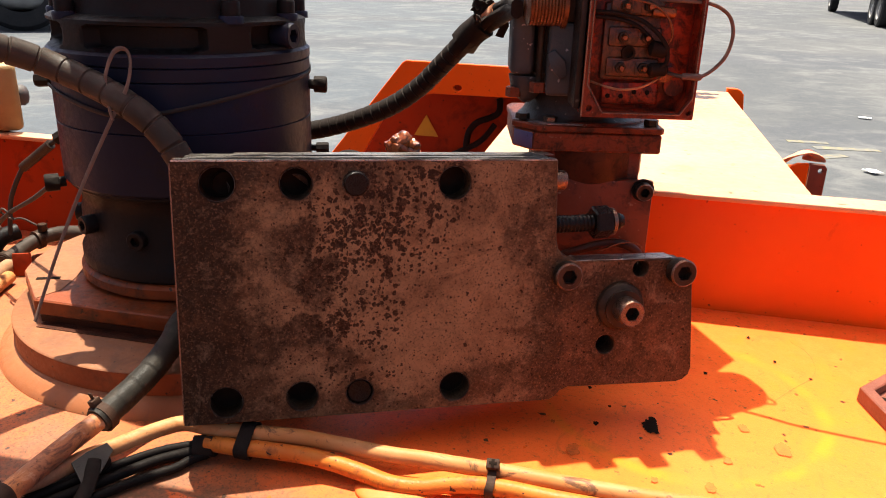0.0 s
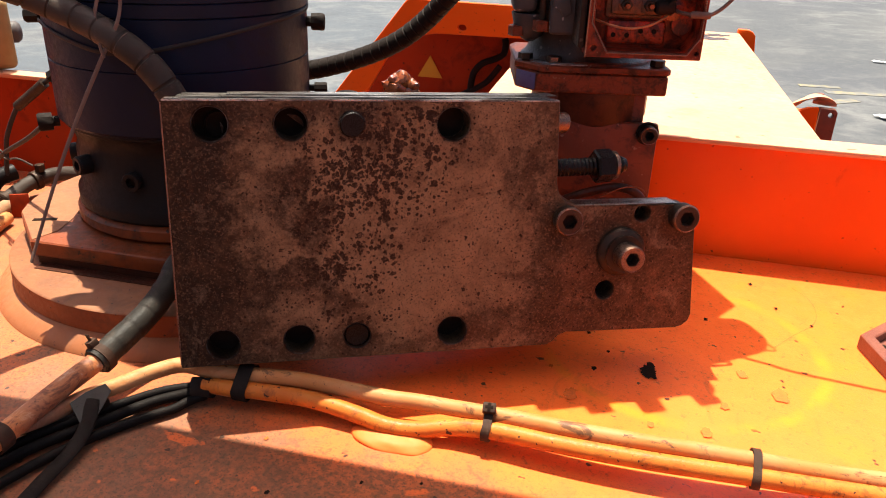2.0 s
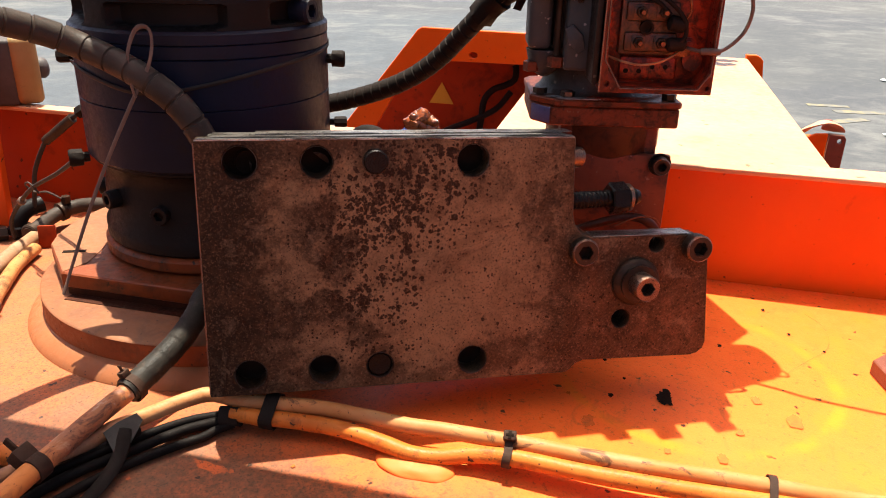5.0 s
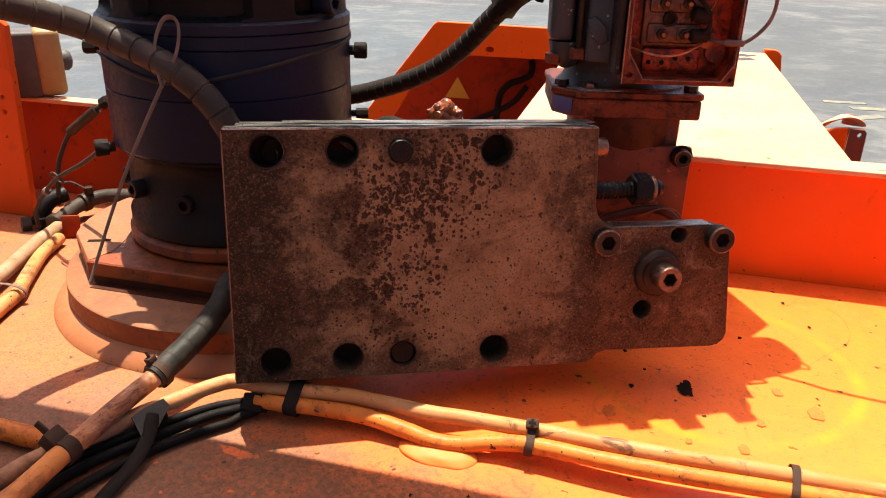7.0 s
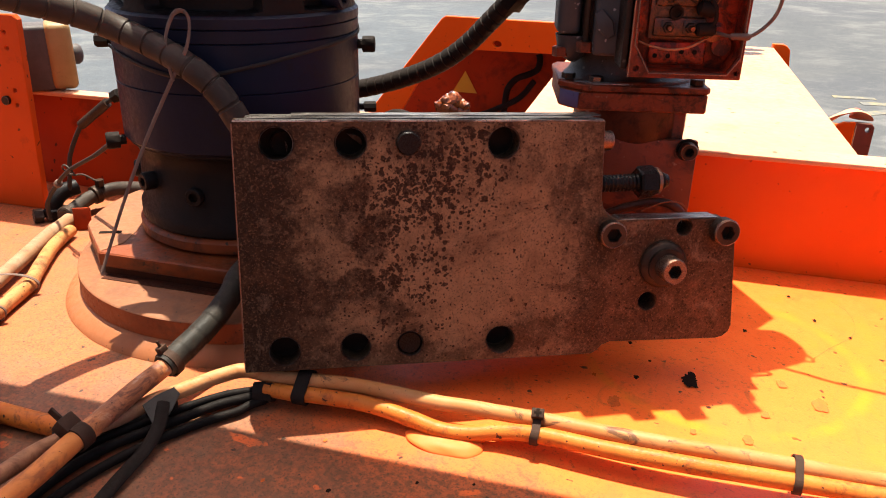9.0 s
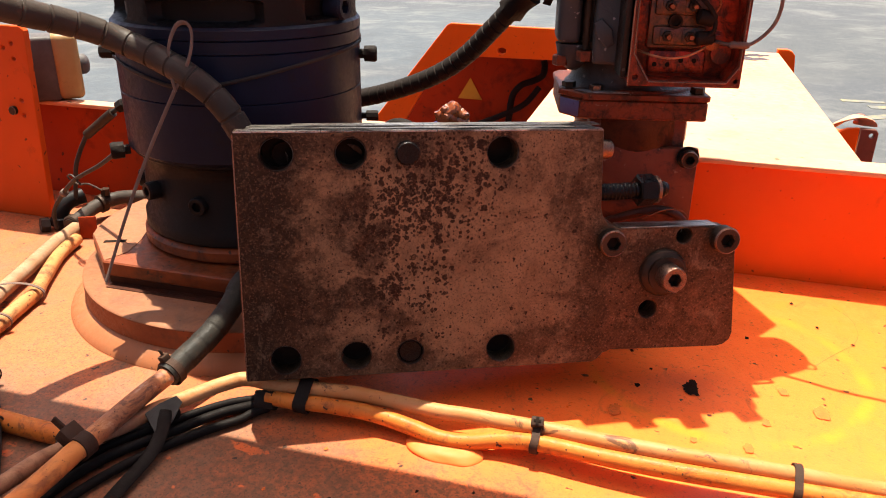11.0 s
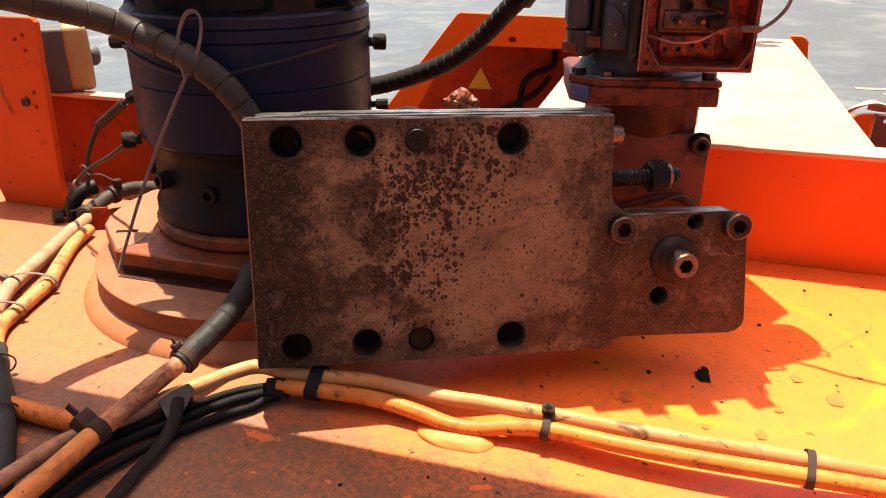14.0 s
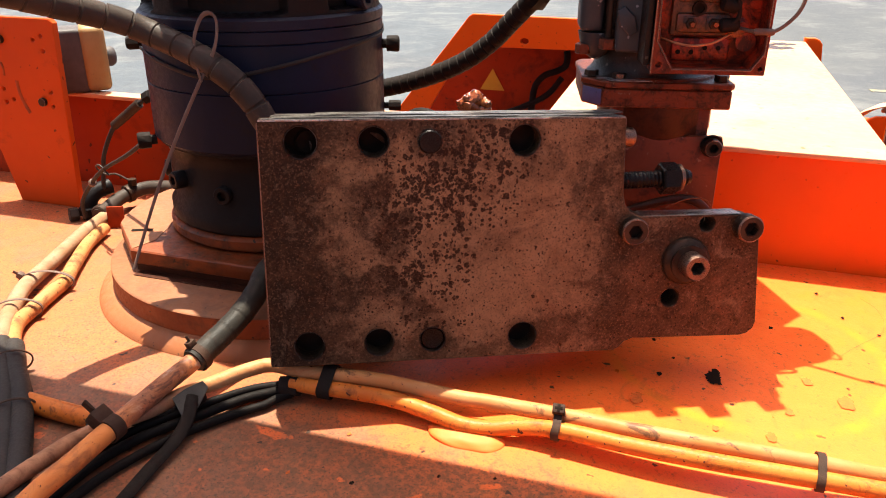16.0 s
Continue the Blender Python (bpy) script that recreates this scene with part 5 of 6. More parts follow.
cable("faded_cable", [(-0.288, -0.012, 0.012), (-0.303, 0.004, 0.012), (-0.3334, 0.0427, 0.012), (-0.366, 0.0935, 0.012), (-0.3812, 0.1334, 0.012), (-0.3945, 0.175, 0.012), (-0.42, 0.252, 0.012), (-0.433, 0.306, 0.012), (-0.444, 0.33, 0.012)], 0.0088, cable_pale, "sun-faded cable running back beside the motor base", 16)
cable("orange_cable", [(-0.272, -0.012, 0.010), (-0.2987, 0.0125, 0.009), (-0.3175, 0.038, 0.009), (-0.3265, 0.068, 0.009), (-0.3375, 0.1113, 0.009), (-0.3430, 0.133, 0.009), (-0.3568, 0.157, 0.009), (-0.3713, 0.1837, 0.009), (-0.3946, 0.2299, 0.009), (-0.4105, 0.28, 0.009)], 0.0080, cable_faded, "orange cable tied to a faded one beside the base", 16)
cable("orange_cable", [(-0.27, -0.055, 0.010), (-0.236, -0.064, 0.010), (-0.201, -0.070, 0.010), (-0.161, -0.073, 0.010), (-0.125, -0.074, 0.010)], 0.0085, cable_orange, "short stretch of orange cable under the crossing cables", 16)
for path in ([(-0.296, -0.003, 0.0125), (-0.2702, -0.0288, 0.0125), (-0.2232, -0.0713, 0.0125), (-0.18, -0.1152, 0.012), (-0.1495, -0.1484, 0.011), (-0.105, -0.20, 0.010)],
             [(-0.281, -0.003, 0.0115), (-0.2515, -0.0315, 0.012), (-0.2115, -0.0655, 0.012), (-0.1735, -0.1040, 0.0115), (-0.1430, -0.138, 0.011), (-0.098, -0.188, 0.010)]):
    cable("sleeved_cable_pair", path, 0.0096, cable_grey, "dusty black sleeve over one of two tied cables", 16)
BLACK = (([(0.016, 0.021, 0.0135), (-0.002, 0.0155, 0.013), (-0.026, 0.001, 0.012), (-0.050, -0.021, 0.009), (-0.074, -0.050, 0.007), (-0.096, -0.083, 0.0055), (-0.108, -0.13, 0.005), (-0.112, -0.18, 0.005)], 0.0037),
         ([(0.012, 0.0145, 0.013), (-0.006, 0.0075, 0.0095), (-0.025, -0.0065, 0.008), (-0.043, -0.030, 0.0075), (-0.062, -0.055, 0.007), (-0.080, -0.082, 0.0065), (-0.092, -0.12, 0.0065), (-0.096, -0.18, 0.0065)], 0.0043),
         ([(0.012, 0.0120, 0.0095), (0.0, 0.0035, 0.0065), (-0.006, -0.007, 0.0055), (-0.015, -0.0165, 0.0055), (-0.036, -0.042, 0.0055), (-0.054, -0.070, 0.0055), (-0.068, -0.100, 0.0055), (-0.078, -0.135, 0.0055), (-0.084, -0.19, 0.0055)], 0.0038))
for path, q in BLACK:
    cable("thin_black_cable", path, q, cable_black, "thin black cable curving under the orange ones", 14)
joint = thing("cable_joint", Matrix.Identity(4), "black taped joint where thin cables meet an orange one", "cable joint")
part("tape_sleeve", tube([(0.0, 0.014, 0.013), (0.008, 0.0155, 0.0145), (0.0175, 0.0155, 0.016)], 0.0085, 14, 0.002, 0.25), rubber, joint)

# lump of paint-covered weld that the kinked cable rests against
bm = bmesh.new()
bmesh.ops.create_uvsphere(bm, u_segments=40, v_segments=20, radius=1.0)
for v in bm.verts:
    v.co = Vector((0.172, 0.0112, 0)) + Vector((0.034 * v.co.x, 0.0165 * v.co.y - 0.0015 * v.co.x, 0.0075 * v.co.z)) * (1 + 0.10 * noise.noise(v.co * 1.6))
tagged(link("weld_pad", bm, girder_orange), "orange painted lump of weld on the deck under a cable", "weld", kind="structure")

# ---- ties and tape ----
def cable_tie(c, d, r, w, mat, label, head=True, head_up=(0, 0, 1), flat=1.0, size=1.0):
    """A band round a cable at c that runs along d, with its square head."""
    ob = thing("cable_tie", along(c, d), label, "cable tie", group="cable ties")
    ring = lathe([(r, -w / 2), (r + 0.0012, -w / 2 + 0.0004), (r + 0.0012, w / 2 - 0.0004), (r, w / 2)], 28, None, False)
    move(ring, Matrix.Diagonal((1, flat, 1, 1)))
    part("band", ring, mat, ob)
    if head:
        u = along(c, d).to_3x3().inverted() @ Vector(head_up)
        u.z = 0
        u.normalize()
        m = Matrix.Translation(Vector((u.x, u.y * flat, 0)) * (r + 0.002)) @ u.to_track_quat("Z", "Y").to_matrix().to_4x4() @ Matrix.Diagonal((size, size, size, 1))
        part("tie_head", box(-0.0034, 0.0034, -0.004, 0.004, -0.002, 0.0042, 0.0008, 2, m), mat, ob)
        part("tail", box(-0.0018, 0.0018, -0.0006, 0.0006, 0.004, 0.010, 0.0003, 1, m), mat, ob)
    return ob


def pair_tie(x, a, b, r, w, mat, label, head=True):
    """A flat band hugging two cables that cross the plane at x, at a and b (y, z)."""
    ob = thing("cable_tie", pose(x, 0, 0), label, "cable tie", group="cable ties")
    a, b = Vector(a), Vector(b)
    n = (b - a).normalized()
    s = Vector((-n.y, n.x))
    loop = [a + r * (s * math.cos(t) - n * math.sin(t)) for t in [math.pi * k / 12 for k in range(13)]] + [b + r * (-s * math.cos(t) + n * math.sin(t)) for t in [math.pi * k / 12 for k in range(13)]]
    mid = (a + b) / 2
    bm = bmesh.new()
    rows = []
    for dx, out in ((-w / 2, 0.0), (-w / 2, 0.0013), (w / 2, 0.0013), (w / 2, 0.0)):
        rows.append([bm.verts.new((dx + 0.0012 * noise.noise(Vector((p.x * 90, p.y * 90, x))), p.x + (p - mid).normalized().x * out, p.y + (p - mid).normalized().y * out)) for p in loop])
    for u, v in zip(rows, rows[1:]):
        for k in range(len(loop)):
            bm.faces.new((u[k], u[(k + 1) % len(loop)], v[(k + 1) % len(loop)], v[k]))
    part("band", bm, mat, ob)
    if head:
        top = a + s * -r if (a - s * r).y > (a + s * r).y else a + s * r
        m = Matrix.Translation((0, top.x - 0.002, top.y + 0.001)) @ pose(0, 0, 0, 35, 0, 4)
        hd = part("tie_head", box(-0.0050, 0.0050, -0.0040, 0.0040, -0.001, 0.0055, 0.001, 2, m), mat, ob)
        part("slot", box(-0.0012, 0.0012, -0.003, 0.003, 0.0054, 0.0059, 0, 2, m), black_hole, hd)
        part("slot", box(-0.003, 0.003, -0.001, 0.001, 0.0054, 0.0060, 0, 2, m), black_hole, hd)
    return ob


pair_tie(0.2435, (0.0325, 0.0235), (0.0195, 0.018), 0.0075, 0.0066, plastic_tie, "dark plastic cable tie with a square head round two cables")
pair_tie(0.437, (0.0280, 0.026), (0.0173, 0.020), 0.0076, 0.0058, plastic_tie, "brown weathered cable tie round two orange cables", False)
pair_tie(0.043, (0.0268, 0.0258), (0.0157, 0.018), 0.0078, 0.012, rubber, "black tape band round two cables", False)
cable_tie((-0.0752, 0.004, 0.0345), (0.16, 0.92, 0.2), 0.0118, 0.008, plastic_tie, "dark cable tie with a square head on the black sleeve", True, (-0.3, 0, 1))
cable_tie((-0.0842, -0.100, 0.0295), (0.05, 1, 0.02), 0.0092, 0.012, plastic_tie, "broad dark tie round a thick brown cable", True, (-0.9, 0, 0.75), 1.0, 1.9)
cable_tie((-0.358, 0.122, 0.012), (-0.35, 1, 0), 0.0300, 0.0045, grey_tie, "pale cable tie round a cable pair", True, (-1, 0, 0.6), 0.42)
cable_tie((-0.334, 0.056, 0.012), (-0.6, 1, 0), 0.0235, 0.004, grey_tie, "pale cable tie round a cable pair", False, (0, 0, 1), 0.55)
cable_tie((-0.2605, -0.030, 0.0125), (0.75, -0.66, 0), 0.0200, 0.003, plastic_tie, "thin tie round the pair of black sleeved cables", False, (0, 0, 1), 0.62)
cable_tie((-0.1965, -0.0890, 0.0125), (0.72, -0.7, 0), 0.0185, 0.003, plastic_tie, "thin tie round the pair of black sleeved cables", False, (0, 0, 1), 0.66)

tail = thing("tie_tail", Matrix.Identity(4), "flat black tail of a cable tie lying on the deck", "cable tie", group="cable ties")
part("strap", tube([(-0.118, -0.092, 0.018), (-0.104, -0.078, 0.010), (-0.088, -0.052, 0.006), (-0.074, -0.030, 0.004)], 0.0008, 8, 0.006, 0, 0.0045, (0, 0, 1)), rubber, tail)

tape = thing("tape_strip", Matrix.Identity(4), "twisted strip of black tape hanging off a cable", "tape")
part("wrap", lathe([(0.0072, -0.011), (0.0084, -0.009), (0.0086, 0.008), (0.0074, 0.011)], 20, along((-0.0600, -0.034, 0.016), (0.22, 1, 0.12)), False), rubber, tape)
flap = bmesh.new()
rim = [flap.verts.new(p) for p in ((-0.067, -0.048, 0.0262), (-0.0635, -0.034, 0.0272), (-0.0575, -0.0185, 0.0262), (-0.0500, -0.022, 0.0235), (-0.0475, -0.038, 0.0190), (-0.0465, -0.056, 0.0135), (-0.0520, -0.057, 0.0150))]
face = flap.faces.new(rim)
bmesh.ops.triangulate(flap, faces=[face])
bmesh.ops.solidify(flap, geom=flap.faces[:], thickness=0.0014)
part("flap", flap, tape_grey, tape, "grey creased flap", 60)
part("strip", tube([(-0.0560, -0.036, 0.0235), (-0.0525, -0.043, 0.0215), (-0.049, -0.055, 0.015), (-0.047, -0.076, 0.009), (-0.047, -0.113, 0.006), (-0.042, -0.17, 0.006)], 0.0024, 10, 0.004, 0.35, 0.0056, (0.2, 0.3, 1)), rubber, tape)

wire_tie = thing("long_cable_tie", Matrix.Identity(4), "long pale plastic tie looped over the hose with a hanging tail", "cable tie")
loop = [(-0.1899, 0.0723, 0.0732), (-0.1706, 0.0957, 0.1416), (-0.1473, 0.1101, 0.1999), (-0.1187, 0.1205, 0.2566), (-0.1054, 0.1250, 0.281), (-0.1023, 0.1300, 0.2999), (-0.106, 0.1340, 0.3110), (-0.1135, 0.1350, 0.3137), (-0.1215, 0.1340, 0.3085), (-0.1281, 0.1300, 0.2889), (-0.122, 0.1215, 0.2660), (-0.1175, 0.1190, 0.2540)]
part("strip", tube(loop, 0.0008, 8, 0.004, 0, 0.0022, (0.3, 1, 0.2)), grey_tie, wire_tie)

# ---- grease lump and small hose behind the block ----
bm = bmesh.new()
for k, (x, y, z, r) in enumerate(((0, 0, 0.007, 0.010), (0.008, 0.002, 0.006, 0.008), (-0.006, 0.003, 0.010, 0.008), (0.002, 0, 0.015, 0.008), (0.011, 0.001, 0.012, 0.0055), (-0.003, -0.003, 0.017, 0.005))):
    bmesh.ops.create_icosphere(bm, subdivisions=3, radius=r, matrix=Matrix.Translation((x, y, z)))
for v in bm.verts:
    v.co += v.co.normalized() * (0.0032 * noise.noise(v.co * 210) + 0.0012 * noise.noise(v.co * 620))
lump = link("grease_lump", bm, grease)
lump.matrix_world = pose(0.1335, 0.1475, 0.2345)
tagged(lump, "shiny lump of red-brown grease behind the block's top edge", "grease")

arc = thing("black_hose", Matrix.Identity(4), "black rubber hose bending up behind the steel block", "hose")
part("hose", tube([(0.020, 0.27, 0.12), (0.024, 0.265, 0.17), (0.035, 0.262, 0.197), (0.050, 0.26, 0.203), (0.064, 0.258, 0.196), (0.075, 0.255, 0.16), (0.078, 0.252, 0.10)], 0.008, 14, 0.005), rubber, arc)

loop = thing("hose_loop", Matrix.Identity(4), "black hydraulic hose looped inside the end frame", "hose")
part("hose", tube([(-0.13, 1.59, -0.30), (-0.095, 1.59, -0.12), (-0.088, 1.59, -0.055), (-0.080, 1.59, -0.028), (-0.058, 1.59, -0.005), (-0.030, 1.592, 0.006), (-0.005, 1.595, 0.022), (-0.002, 1.598, 0.05), (-0.006, 1.60, 0.062)], 0.009, 10, 0.01), rubber, loop)
part("hose", tube([(-0.012, 1.59, -0.010), (-0.050, 1.588, -0.058), (-0.115, 1.586, -0.095), (-0.20, 1.585, -0.135), (-0.26, 1.585, -0.19)], 0.008, 10, 0.01), rubber, loop)

def beam_lug():
    """Folded orange plate with a curved pad, beside the beam."""
    r = thing("guide_bracket", pose(0.594, 0.76, 0.018), "folded orange guide bracket with a rubbed curved pad", "bracket")
    part("front_plate", sheet([(-0.045, -0.33), (0.004, -0.33), (0.004, 0.108), (-0.012, 0.107), (-0.030, 0.098), (-0.045, 0.094)], [], 0.0, 0.006, 0.001), wall_paint, r)
    part("side_plate", sheet([(0.0045, -0.33), (0.030, -0.33), (0.030, 0.102), (0.026, 0.107), (0.0045, 0.108)], [circle(0.021, 0.098, 0.0035, 16)], -0.001, 0.008, 0.001), cover_paint, r)
    part("pad", tube([(-0.052, 0.03, 0.096), (-0.034, 0.025, 0.100), (-0.016, 0.02, 0.114), (0.0, 0.02, 0.121), (0.012, 0.022, 0.118), (0.015, 0.024, 0.108)], 0.003, 12, 0.004, 0.1, 0.018, (0.05, 0.15, 1)), beam_paint, r, "pale curved pad")
    part("cap", lathe([(0.008, 0), (0.008, 0.01), (0.005, 0.013)], 20, pose(0.012, 0.05, 0.106)), cover_paint, r)
    part("post", box(-0.04, 0.0, 0.0065, 0.06, -1.03, 0.092, 0.002), wall_paint, r)


beam_lug()

# ---- left side: bracket plate, lamp, small lines ----
br = thing("bracket_plate", pose(0, 0.352, 0), "upright orange steel plate with drilled holes and rust scratches", "bracket plate")
hole_at = [(-0.525, 0.245), (-0.539, 0.239), (-0.525, 0.225), (-0.608, 0.169), (-0.608, 0.150), (-0.594, 0.155), (-0.526, 0.169), (-0.527, 0.149)]
part("plate", sheet([(-0.621, 0.0), (-0.514, 0.0), (-0.5005, 0.262), (-0.506, 0.268), (-0.80, 0.268), (-0.80, 0.17), (-0.66, 0.12), (-0.64, 0.075)], [circle(x, z, 0.0028, 12) for x, z in hole_at], 0.0, 0.010, 0.0012), bracket_paint, br)
cap_screw("bolt", br, (-0.541, 0.0, 0.155), (0, -1, 0), 0.006, 0.005, bolt_steel, "", False)
cap_screw("bolt", br, (-0.594, 0.0, 0.238), (0, -1, 0), 0.006, 0.006, bolt_steel, "", False)

part("rust_scar", tube([(-0.581, -0.0003, 0.182), (-0.580, -0.0003, 0.164), (-0.575, -0.0003, 0.149), (-0.569, -0.0003, 0.137)], 0.0006, 8, 0.004, 0.5, 0.003, (0, 1, 0)), rust_drip, br, "brown rust scar")
part("rust_scar", tube([(-0.602, -0.0003, 0.206), (-0.600, -0.0003, 0.197), (-0.601, -0.0003, 0.188)], 0.0006, 8, 0.004, 0.5, 0.002, (0, 1, 0)), rust_drip, br, "brown rust scar")

lamp = thing("marker_lamp", pose(-0.547, 0.444, 0.148, 0, 0, 42), "grey and dusty yellow marker lamp standing on the edge wall", "lamp")
part("housing", box(-0.085, 0.006, 0.001, 0.057, 0, 0.093, 0.006, 3), lamp_grey, lamp)
part("lens_cover", box(0.0, 0.036, -0.002, 0.060, 0.001, 0.096, 0.009, 3), lamp_yellow, lamp, "dusty yellow lens cover")
part("knob", lathe([(0.015, 0), (0.015, 0.006), (0.011, 0.011), (0.004, 0.013)], 24, along((0.036, 0.028, 0.048), (1, 0, 0))), lamp_grey, lamp)

line = thing("thin_hose", Matrix.Identity(4), "thin dark hose with crimped fittings beside the motor", "hose")
part("hose", tube([(-0.30, 0.34, 0.20), (-0.33, 0.34, 0.192), (-0.362, 0.34, 0.174), (-0.394, 0.34, 0.153), (-0.418, 0.34, 0.134), (-0.442, 0.34, 0.095), (-0.450, 0.34, 0.067), (-0.457, 0.34, 0.03)], 0.0030, 10, 0.006), cable_grey, line)
part("crimp", tube([(-0.372, 0.34, 0.1675), (-0.418, 0.34, 0.134)], 0.0062, 12, 0.006), bolt_steel, line)
part("end_nut", move(hexagon(0.008, 0.012), along((-0.362, 0.34, 0.1745), (1, 0, 0.6))), rubber, line)
thin = thing("thin_hose", Matrix.Identity(4), "thin grease line running from a motor plug to the deck", "hose")
part("hose", tube([(-0.246, 0.19, 0.170), (-0.302, 0.22, 0.138), (-0.373, 0.255, 0.102), (-0.422, 0.28, 0.067), (-0.448, 0.29, 0.039), (-0.456, 0.297, 0.012)], 0.0026, 10, 0.006), cable_grey, thin)
part("clip", lathe([(0.0036, -0.004), (0.005, -0.003), (0.005, 0.003), (0.0036, 0.004)], 14, along((-0.412, 0.2755, 0.0745), (-0.8, 0.4, -0.55))), grey_tie, thin)
tw = thing("wire_twist", Matrix.Identity(4), "twisted tie wire holding two thin hoses together", "wire")
part("wire", tube([(-0.360, 0.250, 0.098), (-0.372, 0.250, 0.110), (-0.385, 0.258, 0.103), (-0.376, 0.262, 0.094), (-0.360, 0.262, 0.096), (-0.345, 0.266, 0.088)], 0.0012, 8, 0.004), spiral_wrap, tw)
conn = thing("hose_coupling", Matrix.Identity(4), "dusty steel hose coupling at the end of the cables", "coupling")
part("sleeve", tube([(-0.440, 0.305, 0.014), (-0.444, 0.330, 0.017), (-0.446, 0.362, 0.021), (-0.436, 0.388, 0.025), (-0.41, 0.400, 0.028), (-0.34, 0.408, 0.03)], 0.0098, 16, 0.005), spiral_wrap, conn)
part("clamp", lathe([(0.0112, -0.006), (0.013, -0.004), (0.013, 0.004), (0.0112, 0.006)], 20, along((-0.441, 0.312, 0.015), (0, 1, 0.1))), bolt_steel, conn)
part("clamp", lathe([(0.0112, -0.005), (0.013, -0.004), (0.013, 0.004), (0.0112, 0.005)], 20, along((-0.443, 0.374, 0.023), (0.35, 1, 0.12))), bolt_steel, conn)
part("clamp_screw", move(hexagon(0.0065, 0.010), pose(-0.437, 0.378, 0.035)), bolt_steel, conn)
tee = thing("pipe_elbow", pose(-0.472, 0.325, 0.0), "dark greasy pipe elbow with a hexagon nut on the deck", "pipe fitting")
part("elbow", tube([(0.0, 0.0, 0.0), (0.0, 0.0, 0.022), (0.006, 0.012, 0.036), (0.016, 0.03, 0.040)], 0.011, 14, 0.004), dark_cast, tee)
part("nut", move(hexagon(0.0155, 0.012), pose(0, 0, 0.006)), dark_cast, tee)
part("side_nut", move(hexagon(0.010, 0.012), along((-0.012, -0.010, 0.008), (-0.6, -0.8, 0.1))), spiral_wrap, tee)
tab = link("bent_tab", box(-0.011, 0.011, -0.002, 0.002, 0, 0.030, 0.001), wall_shade_grime)
tab.matrix_world = pose(-0.412, 0.305, 0, -8, 0, 25)
tagged(tab, "small upright orange steel tab beside the coupling", "tab")

# flat bracket lying on the deck at the far side
lug = thing("cover_plate", pose(0.5655, 0.268, 0.0, 0, 0, 0), "reddish brown cast terminal box cover lying on the deck", "cover")
def tray(m):
    out = [(0, 0), (0.060, 0.0675), (0.155, -0.01), (0.090, -0.10), (0.025, -0.11)]
    inn = [(0.013, -0.002), (0.0605, 0.0525), (0.136, -0.012), (0.085, -0.086), (0.032, -0.093)]
    part("rim", sheet(out, [inn], -0.016, 0.0, 0.0012, m), cover_paint, lug)
    part("tray_floor", sheet(inn, [], -0.006, -0.001, 0, m), cover_paint, lug)
    part("screw_hole", lathe([(0.0036, 0), (0.0036, 0.0006)], 14, pose(0.022, -0.002, 0.0063)), black_hole, lug)
tray(pose(0, 0, 0, -90, 0, 0))

# ---- yard ----
def scrap(x, y, s, seed):
    bm = bmesh.new()
    bmesh.ops.create_grid(bm, x_segments=7, y_segments=5, size=0.5)
    for v in bm.verts:
        v.co = Vector((v.co.x * s * (1 + 0.3 * noise.noise(v.co * 3 + Vector((seed, 0, 0)))), v.co.y * s * 0.6, s * 0.12 * (1 + noise.noise(v.co * 4 + Vector((0, seed, 0))))))
    ob = link("paper_scrap", bm, paper)
    ob.matrix_world = pose(x, y, GROUND + 0.004, 0, 0, 40 * seed)
    so = ob.modifiers.new("thick", "SOLIDIFY")
    so.thickness = 0.002
    tagged(ob, "crumpled white scrap of paper on the asphalt", "litter", group="litter")


for k, (x, y, s) in enumerate(((0.83, 5.95, 0.20), (1.20, 5.2, 0.09), (2.27, 5.85, 0.14), (2.9, 8.5, 0.12), (-3.6, 20.0, 0.2))):
    scrap(x, y, s, k + 1)

for k, (x, y, w, l, a) in enumerate(((2.05, 6.35, 0.40, 0.12, 35), (2.30, 6.75, 0.55, 0.12, 8), (2.02, 6.95, 0.35, 0.10, 5), (2.75, 6.60, 0.30, 0.14, -25), (-0.9, 7.5, 0.5, 0.14, 12), (-1.1, 6.6, 0.35, 0.10, 0))):
    ob = link("road_mark", box(-w / 2, w / 2, -l / 2, l / 2, 0, 0.003), yellow_mark)
    ob.matrix_world = pose(x, y, GROUND + 0.001, 0, 0, a)
    tagged(ob, "worn yellow paint mark on the asphalt", "road mark", group="road marks", kind="structure")


def wheel(parent, x, y, r, w):
    t = part("tyre", lathe([(r * 0.58, -w / 2), (r * 0.9, -w / 2), (r, -w * 0.36), (r, w * 0.36), (r * 0.9, w / 2), (r * 0.58, w / 2)], 40, pose(x, y, r, 90, 0, 0), False), tyre, parent)
    part("rim", lathe([(r * 0.58, -w / 2), (r * 0.5, -w * 0.3), (r * 0.25, -w * 0.2), (r * 0.2, -w * 0.45), (r * 0.05, -w * 0.45)], 32, pose(x, y, r, 90, 0, 0), False), white_rim, t, "pale painted rim")


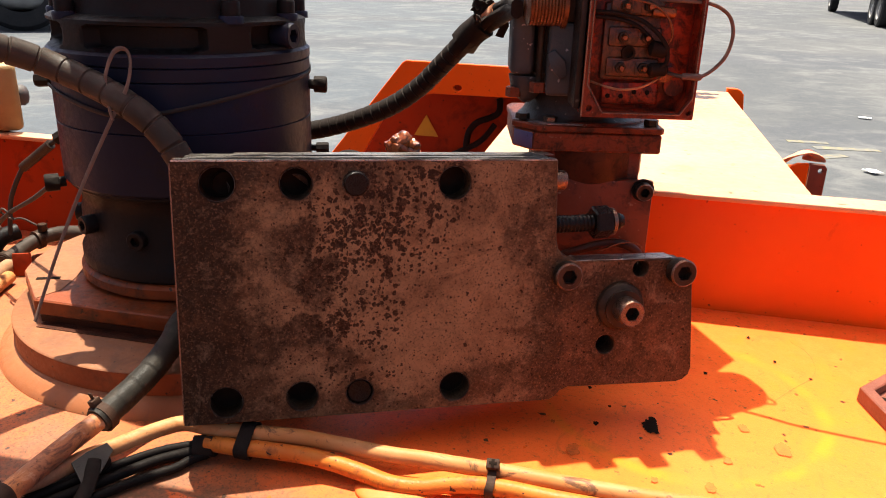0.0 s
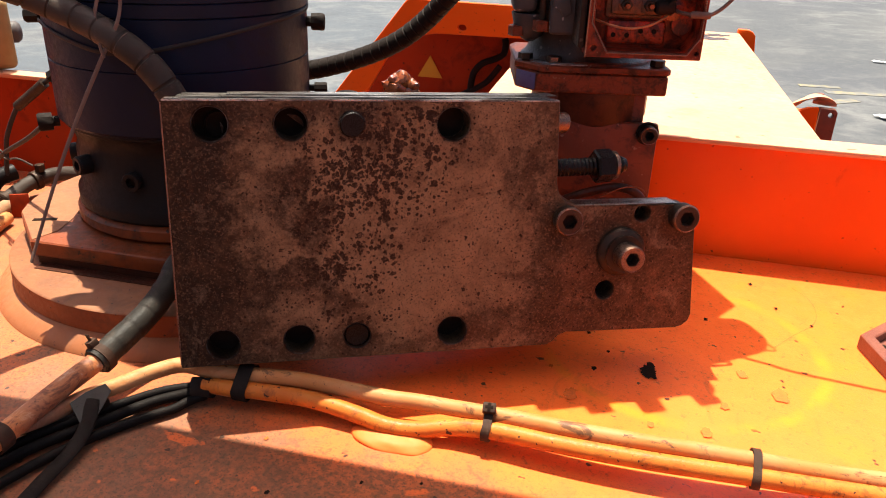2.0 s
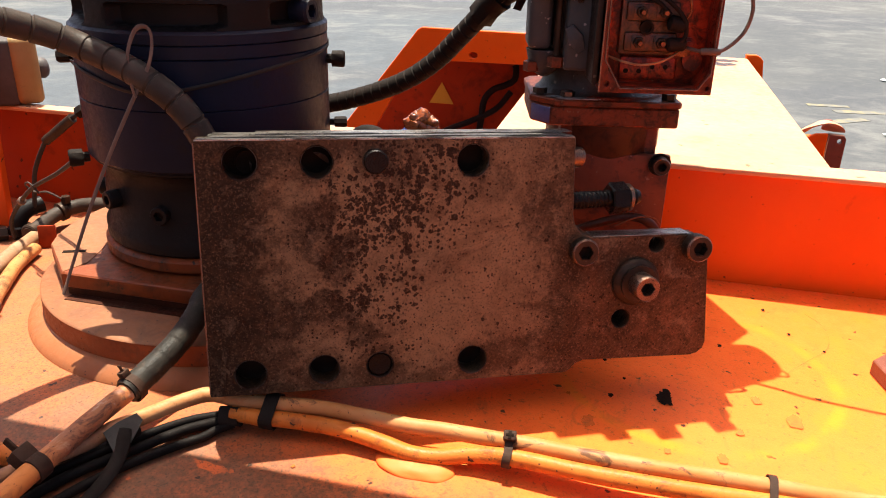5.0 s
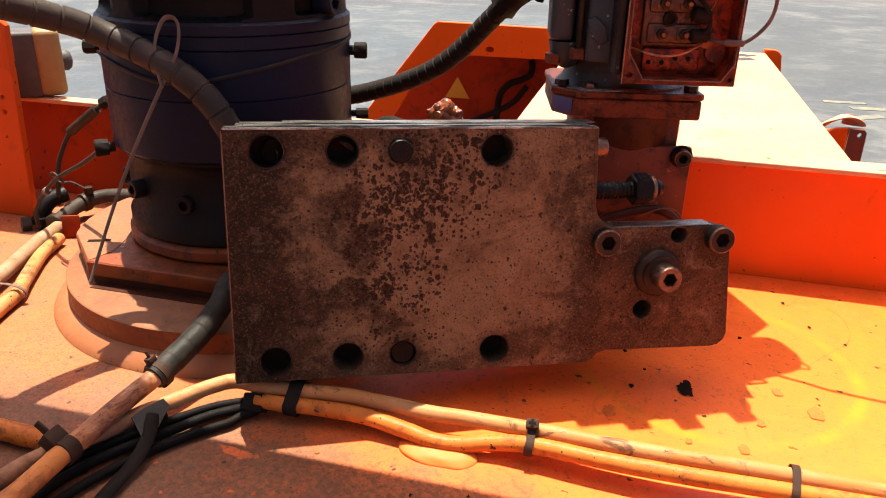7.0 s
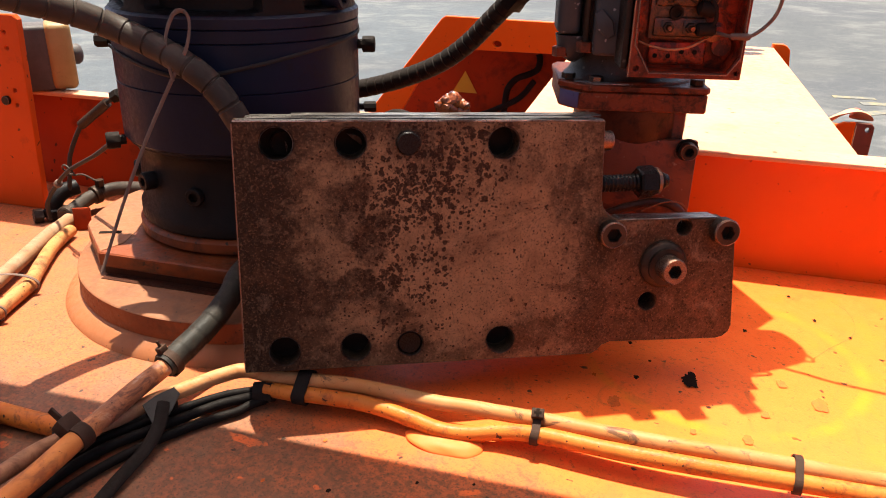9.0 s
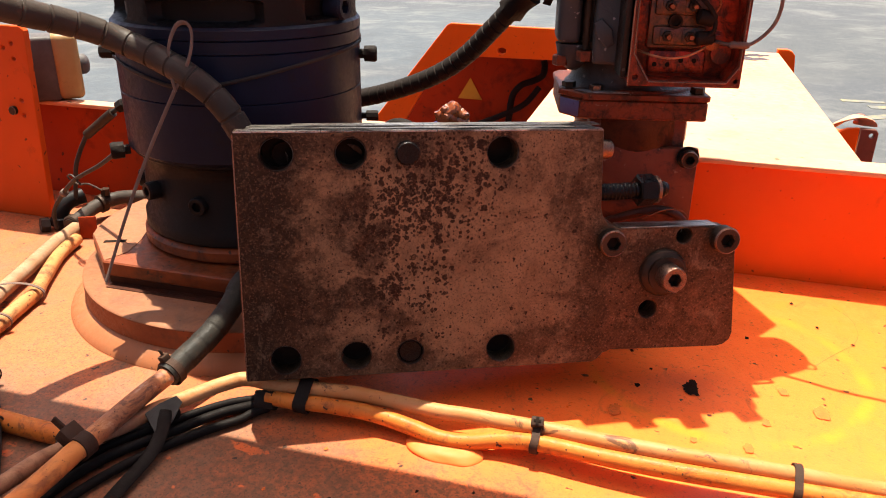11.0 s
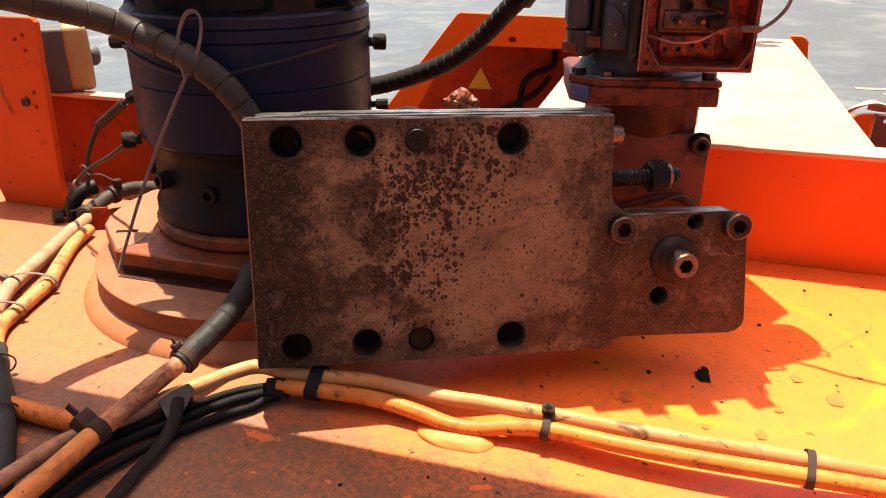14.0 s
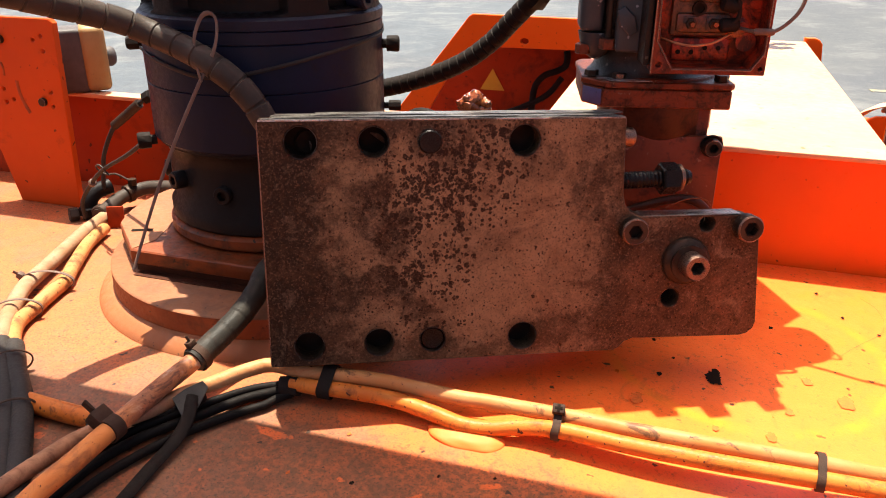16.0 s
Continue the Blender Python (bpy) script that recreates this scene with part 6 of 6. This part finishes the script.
def lorry(m, n, label, size=0.55, half=7.5):
    r = thing("lorry", m, label, "lorry", group="parked lorries")
    part("chassis", box(-half, half, -0.9, 0.9, 0.75, 1.05, 0.03), truck_grey, r)
    part("load_bed", box(-half - 0.1, half + 0.1, -1.25, 1.25, 1.15, 1.35, 0.03), truck_grey, r)
    part("fuel_tank", lathe([(0.3, -0.6), (0.32, -0.55), (0.32, 0.55), (0.3, 0.6)], 28, pose(0.2, -0.9, 0.7, 0, 90, 0)), white_rim, r)
    for x in n:
        wheel(r, x, -1.0, size, size * 0.62)
        wheel(r, x, 1.0, size, size * 0.62)


lorry(pose(-11.84, 13.69, GROUND, 0, 0, 38), (0.0, -3.4), "parked yard tractor with large black tyres and pale rims", 0.85, 1.3)
lorry(pose(10.0, 34.0, GROUND, 0, 0, 84), (-6.4, -5.1, 6.0), "parked lorry with grey chassis and black tyres")
# deck stains
def stain(x, y, s, seed, mat, label, rough):
    bm = bmesh.new()
    n = 44
    ring = []
    for k in range(n):
        a = 2 * math.pi * k / n
        q = s * (1 + 0.5 * noise.noise(Vector((math.cos(a) * 1.6, math.sin(a) * 1.6, seed))) + rough * noise.noise(Vector((math.cos(a) * 6, math.sin(a) * 6, seed))))
        ring.append(bm.verts.new((q * 0.8 * math.cos(a), q * 1.25 * math.sin(a), 0.0006)))
    c = bm.verts.new((0, 0, 0.0008))
    for k in range(n):
        bm.faces.new((ring[k], ring[(k + 1) % n], c))
    ob = link("grease_spot", bm, mat)
    ob.matrix_world = pose(x, y, 0.0004)
    tagged(ob, label, "grease spot", group="grease spots")


for k, (x, y, s) in enumerate(((0.368, 0.167, 0.0095), (0.50, 0.33, 0.0022), (0.40, 0.29, 0.0022), (0.53, 0.30, 0.0018), (0.33, 0.19, 0.0018))):
    stain(x, y, s, k * 3.1, black_hole, "dark grease blot on the orange deck", 0.30)
scuffed = worn("scuffed_deck", (0.62, 0.130, 0.024), (0.50, 0.108, 0.021), (0.34, 0.085, 0.024), 120, 0.6, dirt_lo=0.48, dirt_hi=0.62, spec=0.08)
for k, (x, y, q) in enumerate(((0.301, 0.110, 0.009), (0.3184, 0.1572, 0.0035), (0.4128, 0.0875, 0.006), (0.479, 0.1577, 0.011), (0.4496, 0.1858, 0.007), (0.3098, 0.2206, 0.003), (0.4246, 0.2828, 0.0032), (0.4803, 0.383, 0.003), (0.4298, 0.1294, 0.005), (0.3681, 0.0855, 0.004), (0.1646, -0.0426, 0.0035), (0.2064, -0.0318, 0.003), (0.1041, -0.0697, 0.0045), (0.052, -0.0739, 0.004), (0.0778, -0.0156, 0.004), (0.28, 0.150, 0.005))):
    stain(x, y, q * (0.45 if k > 9 else 0.8), 40 + k * 2.7, black_hole if k in (1, 5, 6, 7, 10, 11, 12) else scuffed, "scuffed brown mark worn into the orange deck" if k not in (1, 5, 6, 7, 10, 11, 12) else "small dark chip in the orange deck paint", 0.22)
# thin strand and overhead lead
strand = thing("plastic_strand", Matrix.Identity(4), "thin pale plastic strand lying curved on the deck", "strand")
part("strand", tube([(0.5253, 0.3861, 0.001), (0.5381, 0.3634, 0.001), (0.5403, 0.3307, 0.001), (0.5314, 0.3027, 0.001), (0.5095, 0.2753, 0.001), (0.4866, 0.2453, 0.001)], 0.00012, 6, 0.006), cable_pale, strand)
lead = thing("overhead_lead", Matrix.Identity(4), "thin black lead hanging above the deck", "cable")
part("lead", tube([(0.33, 0.37, 0.66), (0.362, 0.354, 0.62), (0.397, 0.342, 0.60), (0.421, 0.334, 0.60), (0.452, 0.329, 0.60), (0.55, 0.315, 0.60), (0.66, 0.30, 0.64), (0.80, 0.27, 0.80)], 0.0022, 8, 0.01), rubber, lead)
